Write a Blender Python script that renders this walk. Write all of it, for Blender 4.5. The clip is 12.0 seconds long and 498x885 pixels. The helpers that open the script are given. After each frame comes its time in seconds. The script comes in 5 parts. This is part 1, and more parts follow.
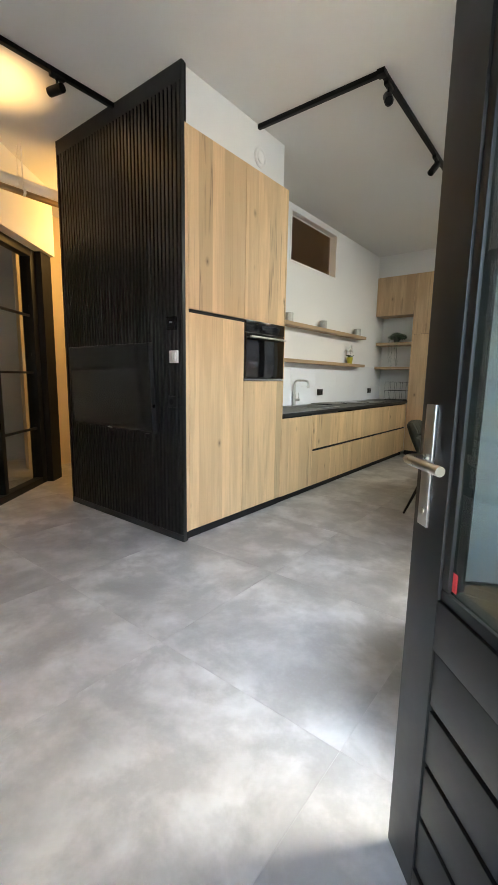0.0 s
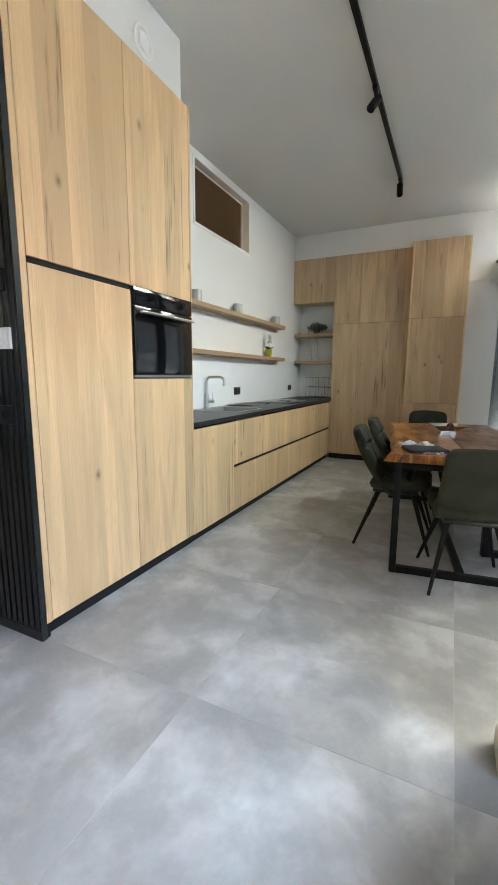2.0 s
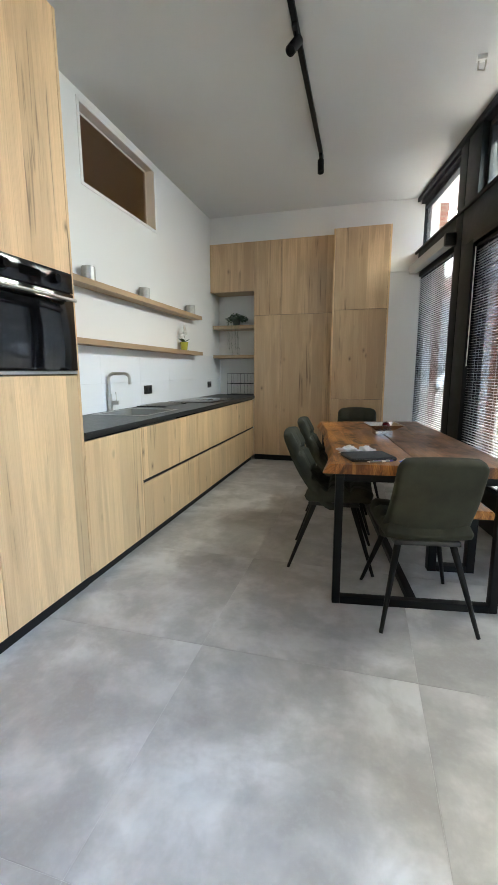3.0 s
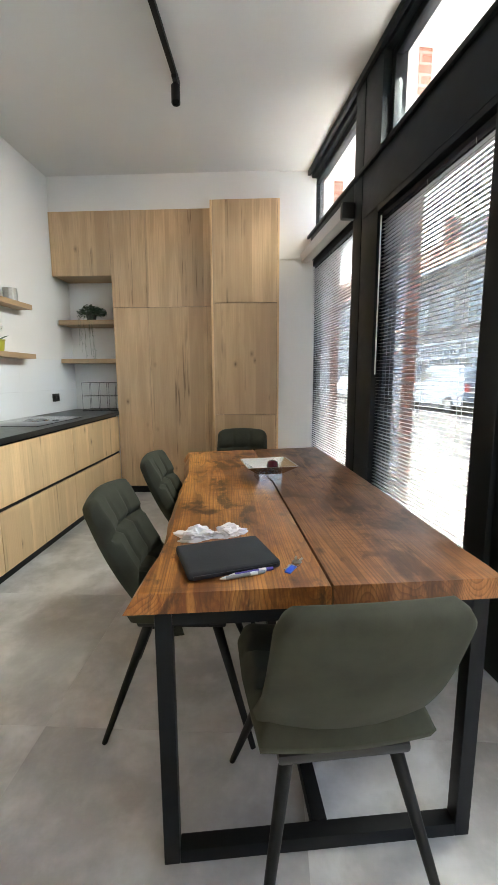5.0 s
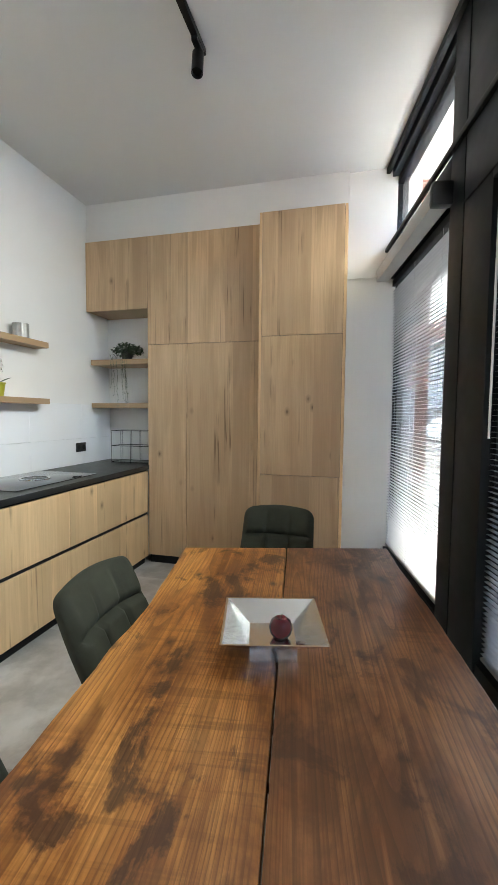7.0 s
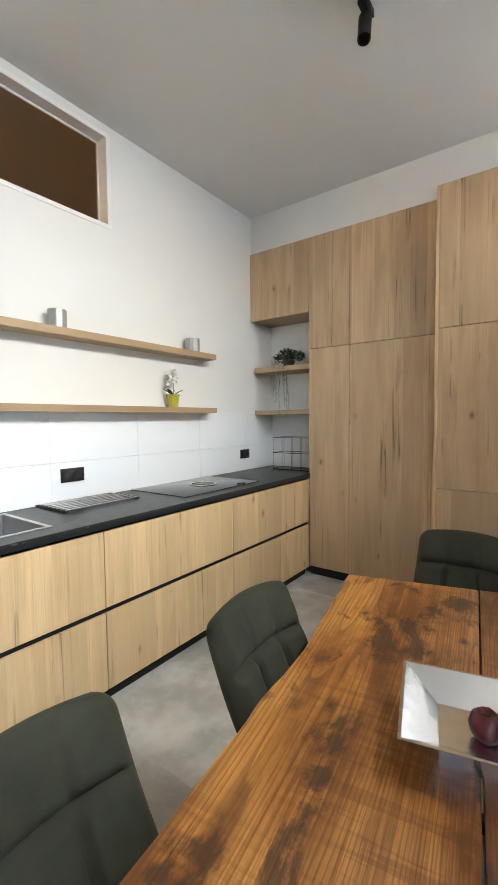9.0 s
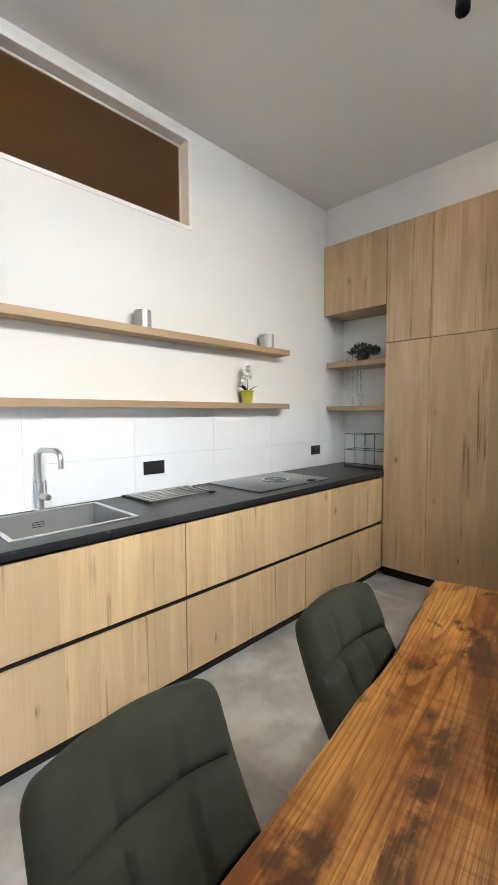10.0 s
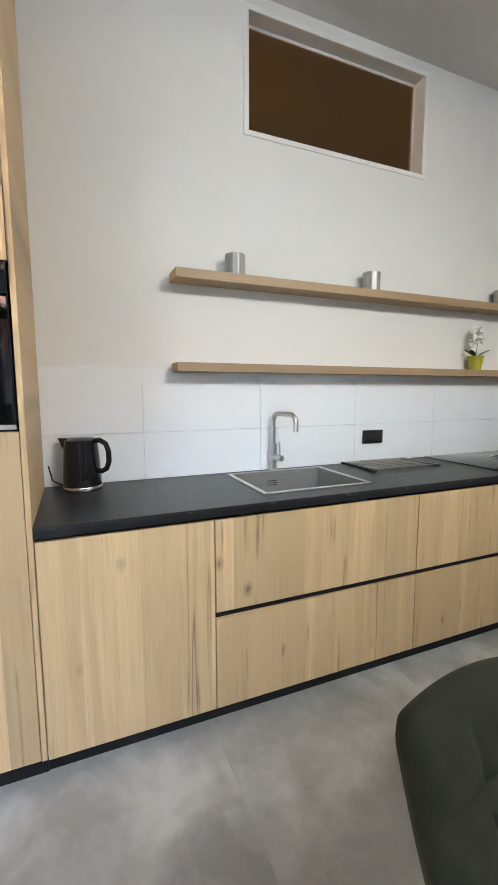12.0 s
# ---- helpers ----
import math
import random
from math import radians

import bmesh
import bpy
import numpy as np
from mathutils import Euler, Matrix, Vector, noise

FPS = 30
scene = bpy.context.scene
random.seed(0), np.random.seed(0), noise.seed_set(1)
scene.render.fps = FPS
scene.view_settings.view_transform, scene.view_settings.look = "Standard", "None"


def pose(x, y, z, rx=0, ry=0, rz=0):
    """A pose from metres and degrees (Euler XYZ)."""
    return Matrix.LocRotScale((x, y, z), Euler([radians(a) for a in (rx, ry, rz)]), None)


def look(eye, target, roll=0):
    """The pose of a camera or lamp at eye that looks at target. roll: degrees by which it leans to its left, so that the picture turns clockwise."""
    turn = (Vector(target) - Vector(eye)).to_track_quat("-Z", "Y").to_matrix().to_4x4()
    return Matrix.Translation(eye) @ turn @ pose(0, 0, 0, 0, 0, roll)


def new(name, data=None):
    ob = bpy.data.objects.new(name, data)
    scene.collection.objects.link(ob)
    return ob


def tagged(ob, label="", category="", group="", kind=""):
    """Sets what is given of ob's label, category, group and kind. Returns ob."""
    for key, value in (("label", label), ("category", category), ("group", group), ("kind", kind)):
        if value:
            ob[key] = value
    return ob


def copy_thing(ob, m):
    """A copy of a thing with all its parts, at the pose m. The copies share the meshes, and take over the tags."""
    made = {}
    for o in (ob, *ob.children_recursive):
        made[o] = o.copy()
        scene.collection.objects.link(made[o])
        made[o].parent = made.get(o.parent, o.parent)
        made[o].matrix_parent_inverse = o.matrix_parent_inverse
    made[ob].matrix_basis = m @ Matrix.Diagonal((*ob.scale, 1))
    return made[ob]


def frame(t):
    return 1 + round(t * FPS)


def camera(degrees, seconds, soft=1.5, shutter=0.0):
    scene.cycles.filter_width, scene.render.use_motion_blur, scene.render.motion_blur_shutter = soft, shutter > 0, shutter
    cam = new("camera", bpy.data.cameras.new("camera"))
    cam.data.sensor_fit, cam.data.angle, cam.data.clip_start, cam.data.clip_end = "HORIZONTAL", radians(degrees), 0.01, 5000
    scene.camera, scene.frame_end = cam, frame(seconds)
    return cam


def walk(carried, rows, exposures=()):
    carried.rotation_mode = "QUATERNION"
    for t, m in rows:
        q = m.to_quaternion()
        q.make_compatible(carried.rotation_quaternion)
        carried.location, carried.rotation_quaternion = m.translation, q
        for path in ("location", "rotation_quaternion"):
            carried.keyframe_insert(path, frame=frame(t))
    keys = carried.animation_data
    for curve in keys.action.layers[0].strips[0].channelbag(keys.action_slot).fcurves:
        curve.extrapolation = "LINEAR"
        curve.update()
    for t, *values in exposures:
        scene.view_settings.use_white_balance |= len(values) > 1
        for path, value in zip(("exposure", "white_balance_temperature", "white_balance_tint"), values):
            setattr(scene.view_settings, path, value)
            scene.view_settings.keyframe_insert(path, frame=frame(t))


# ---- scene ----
cam = camera(61.8, 12.0)
PATH = [
    (0, (0.175, -0.169, 1.271), (-1.046, 1.384, 0.961), 1.0),
    (0.5, (0.057, 0.066, 1.301), (-1.128, 1.651, 1.008), 0.9),
    (1, (-0.159, 0.28, 1.284), (-1.241, 1.936, 0.989), 1.0),
    (1.5, (-0.314, 0.474, 1.275), (-1.294, 2.192, 0.979), 0.8),
    (2, (-0.439, 0.737, 1.26), (-1.299, 2.515, 0.941), 0.4),
    (2.5, (-0.513, 0.988, 1.246), (-1.215, 2.833, 0.924), 0.1),
    (3, (-0.606, 1.279, 1.254), (-1.126, 3.181, 0.919), -0.1),
    (3.5, (-0.575, 1.567, 1.253), (-0.945, 3.501, 0.899), -0.4),
    (3.7, (-0.553, 1.694, 1.265), (-0.876, 3.636, 0.909), -0.5),
    (5.3, (-0.426, 2.685, 1.298), (-0.508, 4.662, 1.001), -0.2),
    (5.5, (-0.405, 2.785, 1.33), (-0.505, 4.762, 1.043), -0.1),
    (6, (-0.339, 3.079, 1.331), (-0.478, 5.059, 1.087), 0.5),
    (6.5, (-0.287, 3.35, 1.352), (-0.528, 5.326, 1.151), 1.0),
    (7, (-0.264, 3.54, 1.385), (-0.754, 5.475, 1.255), 0.5),
    (7.2, (-0.246, 3.614, 1.396), (-0.84, 5.519, 1.293), 0.1),
    (8.8, (-0.341, 3.734, 1.397), (-1.472, 5.381, 1.295), -0.8),
    (9, (-0.348, 3.718, 1.407), (-1.528, 5.329, 1.295), -0.6),
    (9.5, (-0.384, 3.686, 1.415), (-1.675, 5.208, 1.29), -0.4),
    (10, (-0.405, 3.66, 1.423), (-1.81, 5.076, 1.284), -0.2),
    (10.5, (-0.428, 3.619, 1.399), (-1.952, 4.905, 1.25), -0.1),
    (11, (-0.483, 3.557, 1.383), (-2.115, 4.7, 1.205), -0.2),
    (11.5, (-0.541, 3.485, 1.372), (-2.279, 4.451, 1.164), -0.2),
    (12, (-0.611, 3.397, 1.36), (-2.443, 4.162, 1.118), -0.1),
]
walk(cam, [(t, look(eye, target, roll)) for t, eye, target, roll in PATH],
     [(0.0, 5.8, 7800, 1), (0.5, 5.75, 7700, 1), (1.0, 5.95, 7450, -1), (2.5, 5.97, 7000, -1), (3.5, 6.15, 6950, 1), (5.5, 6.6, 7150, 2), (7.0, 6.52, 6800, 1), (9.0, 6.57, 7100, 4), (10.5, 6.4, 7200, 6), (11.5, 6.15, 7200, 6), (12.0, 5.95, 7100, 4)])
# ---- world, sun, exposure ----
world = bpy.data.worlds.new("overcast_sky")
scene.world = world
world.use_nodes = True
wn = world.node_tree
sky = wn.nodes.new("ShaderNodeTexSky")
sky.sky_type = "NISHITA"
sky.sun_disc = False
sky.sun_elevation, sky.sun_rotation = radians(50), radians(5)
sky.dust_density, sky.air_density = 4.0, 0.6
wn.links.new(sky.outputs[0], wn.nodes["Background"].inputs[0])
wn.nodes["Background"].inputs[1].default_value = 0.15
sun = bpy.data.lights.new("sun", "SUN")
sun.energy, sun.angle, sun.color = 0.28, radians(70), (1.0, 0.97, 0.92)
sun_ob = new("sun", sun)
sun_ob.matrix_world = look((2.6, 19, 20), (0, 3, 0))
# area lamps added outside the shop front's two fanlights, to strengthen their sky light
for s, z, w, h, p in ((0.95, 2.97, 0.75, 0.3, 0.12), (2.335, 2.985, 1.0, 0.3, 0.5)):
    sl = bpy.data.lights.new("fanlight_fill", "AREA")
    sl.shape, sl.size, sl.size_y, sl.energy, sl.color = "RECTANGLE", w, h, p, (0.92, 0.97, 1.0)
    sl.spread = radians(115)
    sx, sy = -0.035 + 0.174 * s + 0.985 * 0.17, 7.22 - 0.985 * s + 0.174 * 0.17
    new("fanlight_fill", sl).matrix_world = look((sx, sy, z), (sx - 0.985, sy - 0.174, z - 0.95))

# ---- materials ----


def tree(name, rough=0.5, metal=0.0, spec=0.5):
    m = bpy.data.materials.new(name)
    m.use_nodes = True
    nt = m.node_tree
    b = nt.nodes["Principled BSDF"]
    b.inputs["Roughness"].default_value = rough
    b.inputs["Metallic"].default_value = metal
    b.inputs["Specular IOR Level"].default_value = spec
    return m, nt, b


def node(nt, kind, **kw):
    n = nt.nodes.new(kind)
    for k, v in kw.items():
        n.inputs[k].default_value = v
    return n


def mixcol(nt, fac, a, b, blend="MIX"):
    n = nt.nodes.new("ShaderNodeMix")
    n.data_type, n.blend_type = "RGBA", blend
    for sock, v in ((n.inputs[0], fac), (n.inputs[6], a), (n.inputs[7], b)):
        if hasattr(v, "is_output"):
            nt.links.new(v, sock)
        elif isinstance(v, (int, float)):
            sock.default_value = v
        else:
            sock.default_value = (*v, 1)
    return n.outputs[2]


def ramp(nt, src, stops):
    n = nt.nodes.new("ShaderNodeValToRGB")
    nt.links.new(src, n.inputs[0])
    e = n.color_ramp.elements
    while len(e) < len(stops):
        e.new(0.5)
    for el, (p, c) in zip(e, stops):
        el.position = p
        el.color = (*c, 1) if len(c) == 3 else c
    return n.outputs[0]


def gray(v):
    return (v, v, v)


def coords(nt, scale=(1, 1, 1), shift=True):
    tc = nt.nodes.new("ShaderNodeTexCoord")
    mp = nt.nodes.new("ShaderNodeMapping")
    mp.inputs["Scale"].default_value = scale
    if shift:
        oi = nt.nodes.new("ShaderNodeObjectInfo")
        mul = nt.nodes.new("ShaderNodeVectorMath")
        mul.operation = "SCALE"
        cv = nt.nodes.new("ShaderNodeCombineXYZ")
        for i in range(3):
            cv.inputs[i].default_value = (17.3, 11.1, 7.7)[i]
        nt.links.new(cv.outputs[0], mul.inputs[0])
        nt.links.new(oi.outputs["Random"], mul.inputs["Scale"])
        add = nt.nodes.new("ShaderNodeVectorMath")
        nt.links.new(tc.outputs["Object"], add.inputs[0])
        nt.links.new(mul.outputs[0], add.inputs[1])
        nt.links.new(add.outputs[0], mp.inputs[0])
    else:
        nt.links.new(tc.outputs["Object"], mp.inputs[0])
    return mp.outputs[0]


def tex(nt, vec, scale, detail=4, rough=0.55, dist=0.0):
    n = node(nt, "ShaderNodeTexNoise", Scale=scale, Detail=detail, Roughness=rough, Distortion=dist)
    nt.links.new(vec, n.inputs["Vector"])
    return n.outputs["Fac"]


def bump(nt, b, height, strength=0.1, dist=0.01):
    n = node(nt, "ShaderNodeBump", Strength=strength, Distance=dist)
    nt.links.new(height, n.inputs["Height"])
    nt.links.new(n.outputs[0], b.inputs["Normal"])


def plain(name, col, rough=0.5, metal=0.0, var=0.08, scale=6.0, relief=0.0, fine=80.0, spec=0.5):
    """A paint, plastic or metal with slight unevenness at two scales."""
    m, nt, b = tree(name, rough, metal, spec)
    v = coords(nt)
    a = tex(nt, v, scale)
    c = mixcol(nt, a, tuple(x * (1 - var) for x in col), tuple(min(1, x * (1 + var)) for x in col))
    nt.links.new(c, b.inputs["Base Color"])
    f = tex(nt, v, fine, 3)
    r = nt.nodes.new("ShaderNodeMapRange")
    for i, x in zip((3, 4), (max(0.02, rough - 0.07), min(1, rough + 0.07))):
        r.inputs[i].default_value = x
    nt.links.new(tex(nt, v, scale * 3), r.inputs[0])
    nt.links.new(r.outputs[0], b.inputs["Roughness"])
    if relief:
        bump(nt, b, f, relief, 0.002)
    return m


def oak(name, across="y", light=(0.76, 0.535, 0.30), dark=(0.38, 0.228, 0.118), rough=0.5, plank=7.0, along="z", knots=1.0):
    """Knotty oak decor in planks: across is the axis over the planks, along the grain."""
    m, nt, b = tree(name, rough)
    v = coords(nt)
    sep = nt.nodes.new("ShaderNodeSeparateXYZ")
    nt.links.new(v, sep.inputs[0])
    idx = "xyz".index
    u, g = sep.outputs[idx(across)], sep.outputs[idx(along)]
    vor = nt.nodes.new("ShaderNodeTexVoronoi")
    vor.voronoi_dimensions = "1D"
    vor.inputs["Scale"].default_value = plank
    nt.links.new(u, vor.inputs["W"])
    vsep = nt.nodes.new("ShaderNodeSeparateColor")
    nt.links.new(vor.outputs["Color"], vsep.inputs[0])
    # grain coordinates: stretched along the plank, shifted plank by plank
    off = nt.nodes.new("ShaderNodeMath")
    off.operation = "MULTIPLY_ADD"
    nt.links.new(vsep.outputs[0], off.inputs[0])
    off.inputs[1].default_value = 13.0
    nt.links.new(g, off.inputs[2])
    cv = nt.nodes.new("ShaderNodeCombineXYZ")
    um = nt.nodes.new("ShaderNodeMath")
    um.operation = "MULTIPLY"
    nt.links.new(u, um.inputs[0])
    um.inputs[1].default_value = 9.0
    nt.links.new(um.outputs[0], cv.inputs[0])
    nt.links.new(off.outputs[0], cv.inputs[1])
    nt.links.new(vsep.outputs[1], cv.inputs[2])
    broad = tex(nt, cv.outputs[0], 1.0, 4, 0.55, 0.5)
    fine = nt.nodes.new("ShaderNodeMapping")
    fine.inputs["Scale"].default_value = (5, 0.8, 1)
    nt.links.new(cv.outputs[0], fine.inputs[0])
    grain = tex(nt, fine.outputs[0], 2.2, 5, 0.6, 0.3)
    mid = tuple((p + q) / 2 for p, q in zip(light, dark))
    tone = ramp(nt, vsep.outputs[2], [(0.0, tuple(x * 0.76 for x in light)), (0.2, tuple(x * 0.9 for x in light)), (0.5, light), (0.8, tuple(min(1, x * 1.1) for x in light)), (1.0, tuple((2 * p + q) / 3 for p, q in zip(light, dark)))])
    c = mixcol(nt, ramp(nt, broad, [(0.44, gray(0)), (0.60, gray(0.58))]), tone, mid)
    c = mixcol(nt, ramp(nt, grain, [(0.42, gray(0)), (0.75, gray(0.3))]), c, tuple((p + q) / 2 for p, q in zip(light, dark)))
    hair = nt.nodes.new("ShaderNodeMapping")
    hair.inputs["Scale"].default_value = (22, 0.9, 1)
    nt.links.new(cv.outputs[0], hair.inputs[0])
    c = mixcol(nt, ramp(nt, tex(nt, hair.outputs[0], 2.0, 3, 0.6), [(0.47, gray(0)), (0.68, gray(0.5))]), c, tuple((p + 2 * q) / 3 for p, q in zip(light, dark)))
    # knots and heart cracks
    kv = nt.nodes.new("ShaderNodeMapping")
    kv.inputs["Scale"].default_value = (0.9, 5.0, 1)
    nt.links.new(cv.outputs[0], kv.inputs[0])
    kn = nt.nodes.new("ShaderNodeTexVoronoi")
    kn.inputs["Scale"].default_value = 0.6
    nt.links.new(kv.outputs[0], kn.inputs["Vector"])
    c = mixcol(nt, ramp(nt, kn.outputs["Distance"], [(0.02, gray(0.8 * knots)), (0.06, gray(0.35 * knots)), (0.13, gray(0))]), c, tuple(x * 0.35 for x in dark))
    cr = nt.nodes.new("ShaderNodeMapping")
    cr.inputs["Scale"].default_value = (0.5, 0.09, 1)
    nt.links.new(cv.outputs[0], cr.inputs[0])
    crack = tex(nt, cr.outputs[0], 2.0, 3, 0.55, 0.15)
    sv = nt.nodes.new("ShaderNodeMapping")
    sv.inputs["Scale"].default_value = (0.5, 0.9, 1)
    nt.links.new(cv.outputs[0], sv.inputs[0])
    seldom = tex(nt, sv.outputs[0], 1.6, 3, 0.6)
    cm = nt.nodes.new("ShaderNodeMath")
    cm.operation = "MULTIPLY"
    nt.links.new(ramp(nt, crack, [(0.54, gray(0)), (0.576, gray(0.22 * knots)), (0.585, gray(0.85 * knots)), (0.594, gray(0.22 * knots)), (0.63, gray(0))]), cm.inputs[0])
    nt.links.new(ramp(nt, seldom, [(0.51, gray(0)), (0.60, gray(1))]), cm.inputs[1])
    c = mixcol(nt, cm.outputs[0], c, tuple(x * 0.45 for x in dark))
    nt.links.new(c, b.inputs["Base Color"])
    bump(nt, b, grain, 0.12, 0.001)
    return m


def concrete_floor():
    m, nt, b = tree("concrete_look_tile", 0.42)
    v = coords(nt)
    big = tex(nt, v, 2.1, 5, 0.6, 0.25)
    mid = tex(nt, v, 4.0, 5, 0.58, 0.2)
    fine = tex(nt, v, 60, 3)
    c = ramp(nt, big, [(0.34, (0.32, 0.31, 0.30)), (0.48, (0.45, 0.44, 0.43)), (0.62, (0.60, 0.59, 0.58))])
    c = mixcol(nt, ramp(nt, mid, [(0.44, gray(0)), (0.60, gray(0.65))]), c, (0.32, 0.308, 0.298))
    c = mixcol(nt, ramp(nt, fine, [(0.5, gray(0)), (0.8, gray(0.12))]), c, (0.6, 0.58, 0.57))
    nt.links.new(c, b.inputs["Base Color"])
    r = ramp(nt, mid, [(0.3, gray(0.30)), (0.7, gray(0.46))])
    nt.links.new(r, b.inputs["Roughness"])
    bump(nt, b, fine, 0.06, 0.001)
    return m


def velvet():
    m, nt, b = tree("olive_velvet", 0.85)
    v = coords(nt)
    a = tex(nt, v, 7, 5, 0.6)
    f = tex(nt, v, 500, 2)
    c = mixcol(nt, ramp(nt, a, [(0.35, gray(0)), (0.68, gray(1))]), (0.033, 0.034, 0.024), (0.052, 0.053, 0.038))
    c = mixcol(nt, ramp(nt, f, [(0.45, gray(0)), (0.8, gray(0.4))]), c, (0.058, 0.061, 0.044))
    nt.links.new(c, b.inputs["Base Color"])
    b.inputs["Specular IOR Level"].default_value = 0.2
    b.inputs["Sheen Weight"].default_value = 0.06
    b.inputs["Sheen Roughness"].default_value = 0.45
    b.inputs["Sheen Tint"].default_value = (0.6, 0.63, 0.52, 1)
    bump(nt, b, f, 0.15, 0.0008)
    return m


def slab_wood(name, deep, mid_tone, pale, blotch=0.8):
    """Stained solid slab: growth lines along y, dark blotches and knots, faint saw marks."""
    m, nt, b = tree(name, 0.42)
    v = coords(nt)

    def stretched(x, y, z, src=None):
        mp = nt.nodes.new("ShaderNodeMapping")
        mp.inputs["Scale"].default_value = (x, y, z)
        nt.links.new(src or v, mp.inputs[0])
        return mp.outputs[0]

    def lines(src, count):
        mul = nt.nodes.new("ShaderNodeMath")
        mul.operation = "MULTIPLY"
        nt.links.new(src, mul.inputs[0])
        mul.inputs[1].default_value = count
        fr = nt.nodes.new("ShaderNodeMath")
        fr.operation = "FRACT"
        nt.links.new(mul.outputs[0], fr.inputs[0])
        return fr.outputs[0]

    field = tex(nt, stretched(5.5, 0.28, 2), 1.0, 1.5, 0.35, 0.12)
    ring = lines(field, 46)
    patch = tex(nt, stretched(3.4, 1.7, 2), 1.2, 8, 0.68, 0.4)
    dark = tex(nt, stretched(4.0, 2.4, 2), 1.6, 8, 0.66, 0.4)
    fibre = tex(nt, stretched(120, 2.6, 12), 1.5, 6, 0.7)
    stripe = tex(nt, stretched(24, 1.1, 6), 1.0, 3, 0.55, 0.4)
    saw = tex(nt, stretched(3.0, 70, 3), 1.0, 3, 0.55)
    where = tex(nt, v, 1.7, 2)
    c = ramp(nt, patch, [(0.38, deep), (0.48, mid_tone), (0.62, pale)])
    c = mixcol(nt, ramp(nt, stripe, [(0.50, gray(0)), (0.64, gray(0.35))]), c, tuple(x * 0.8 for x in deep))
    c = mixcol(nt, ramp(nt, stripe, [(0.36, gray(0.5)), (0.45, gray(0))]), c, tuple(x * 1.1 for x in pale))
    c = mixcol(nt, ramp(nt, ring, [(0.0, gray(0.0)), (0.55, gray(0.06)), (0.9, gray(0.5)), (0.97, gray(0.58)), (1.0, gray(0.0))]), c, tuple(x * 0.55 for x in deep))
    c = mixcol(nt, ramp(nt, fibre, [(0.47, gray(0)), (0.60, gray(0.5))]), c, tuple(x * 0.7 for x in deep))
    sw = nt.nodes.new("ShaderNodeMath")
    sw.operation = "MULTIPLY"
    nt.links.new(ramp(nt, saw, [(0.52, gray(0)), (0.58, gray(0.4))]), sw.inputs[0])
    nt.links.new(ramp(nt, where, [(0.45, gray(0)), (0.62, gray(1))]), sw.inputs[1])
    c = mixcol(nt, sw.outputs[0], c, tuple(x * 0.6 for x in deep))
    c = mixcol(nt, ramp(nt, dark, [(0.555, gray(0)), (0.585, gray(blotch * 0.5)), (0.62, gray(blotch))]), c, (0.045, 0.017, 0.008))
    kn = nt.nodes.new("ShaderNodeTexVoronoi")
    kn.voronoi_dimensions = "2D"
    kn.inputs["Scale"].default_value = 3.3
    nt.links.new(stretched(1.5, 0.9, 0.4), kn.inputs["Vector"])
    wob = nt.nodes.new("ShaderNodeMath")
    wob.operation = "MULTIPLY_ADD"
    nt.links.new(tex(nt, v, 26, 3), wob.inputs[0])
    wob.inputs[1].default_value = 0.16
    nt.links.new(kn.outputs["Distance"], wob.inputs[2])
    c = mixcol(nt, ramp(nt, wob.outputs[0], [(0.07, gray(0.92)), (0.11, gray(0.5)), (0.17, gray(0))]), c, (0.03, 0.011, 0.006))
    nt.links.new(c, b.inputs["Base Color"])
    nt.links.new(ramp(nt, dark, [(0.35, gray(0.34)), (0.7, gray(0.5))]), b.inputs["Roughness"])
    b.inputs["Specular IOR Level"].default_value = 0.42
    bump(nt, b, fibre, 0.22, 0.0015)
    return m


def pane_glass(name, tint=(0.96, 0.98, 0.98), ior=1.45):
    m = bpy.data.materials.new(name)
    m.use_nodes = True
    nt = m.node_tree
    nt.nodes.remove(nt.nodes["Principled BSDF"])
    tr = nt.nodes.new("ShaderNodeBsdfTransparent")
    tr.inputs[0].default_value = (*tint, 1)
    gl = nt.nodes.new("ShaderNodeBsdfGlossy")
    gl.inputs["Roughness"].default_value = 0.01
    lw = nt.nodes.new("ShaderNodeLayerWeight")
    lw.inputs[0].default_value = 0.5
    pw = nt.nodes.new("ShaderNodeMath")
    pw.operation = "POWER"
    pw.inputs[1].default_value = 4.0
    nt.links.new(lw.outputs["Facing"], pw.inputs[0])
    fr = nt.nodes.new("ShaderNodeMath")
    fr.operation = "MULTIPLY_ADD"
    fr.inputs[1].default_value, fr.inputs[2].default_value = 0.55, (ior - 1) ** 2 / (ior + 1) ** 2
    nt.links.new(pw.outputs[0], fr.inputs[0])
    mx = nt.nodes.new("ShaderNodeMixShader")
    nt.links.new(fr.outputs[0], mx.inputs[0])
    nt.links.new(tr.outputs[0], mx.inputs[1])
    nt.links.new(gl.outputs[0], mx.inputs[2])
    nt.links.new(mx.outputs[0], nt.nodes["Material Output"].inputs[0])
    return m


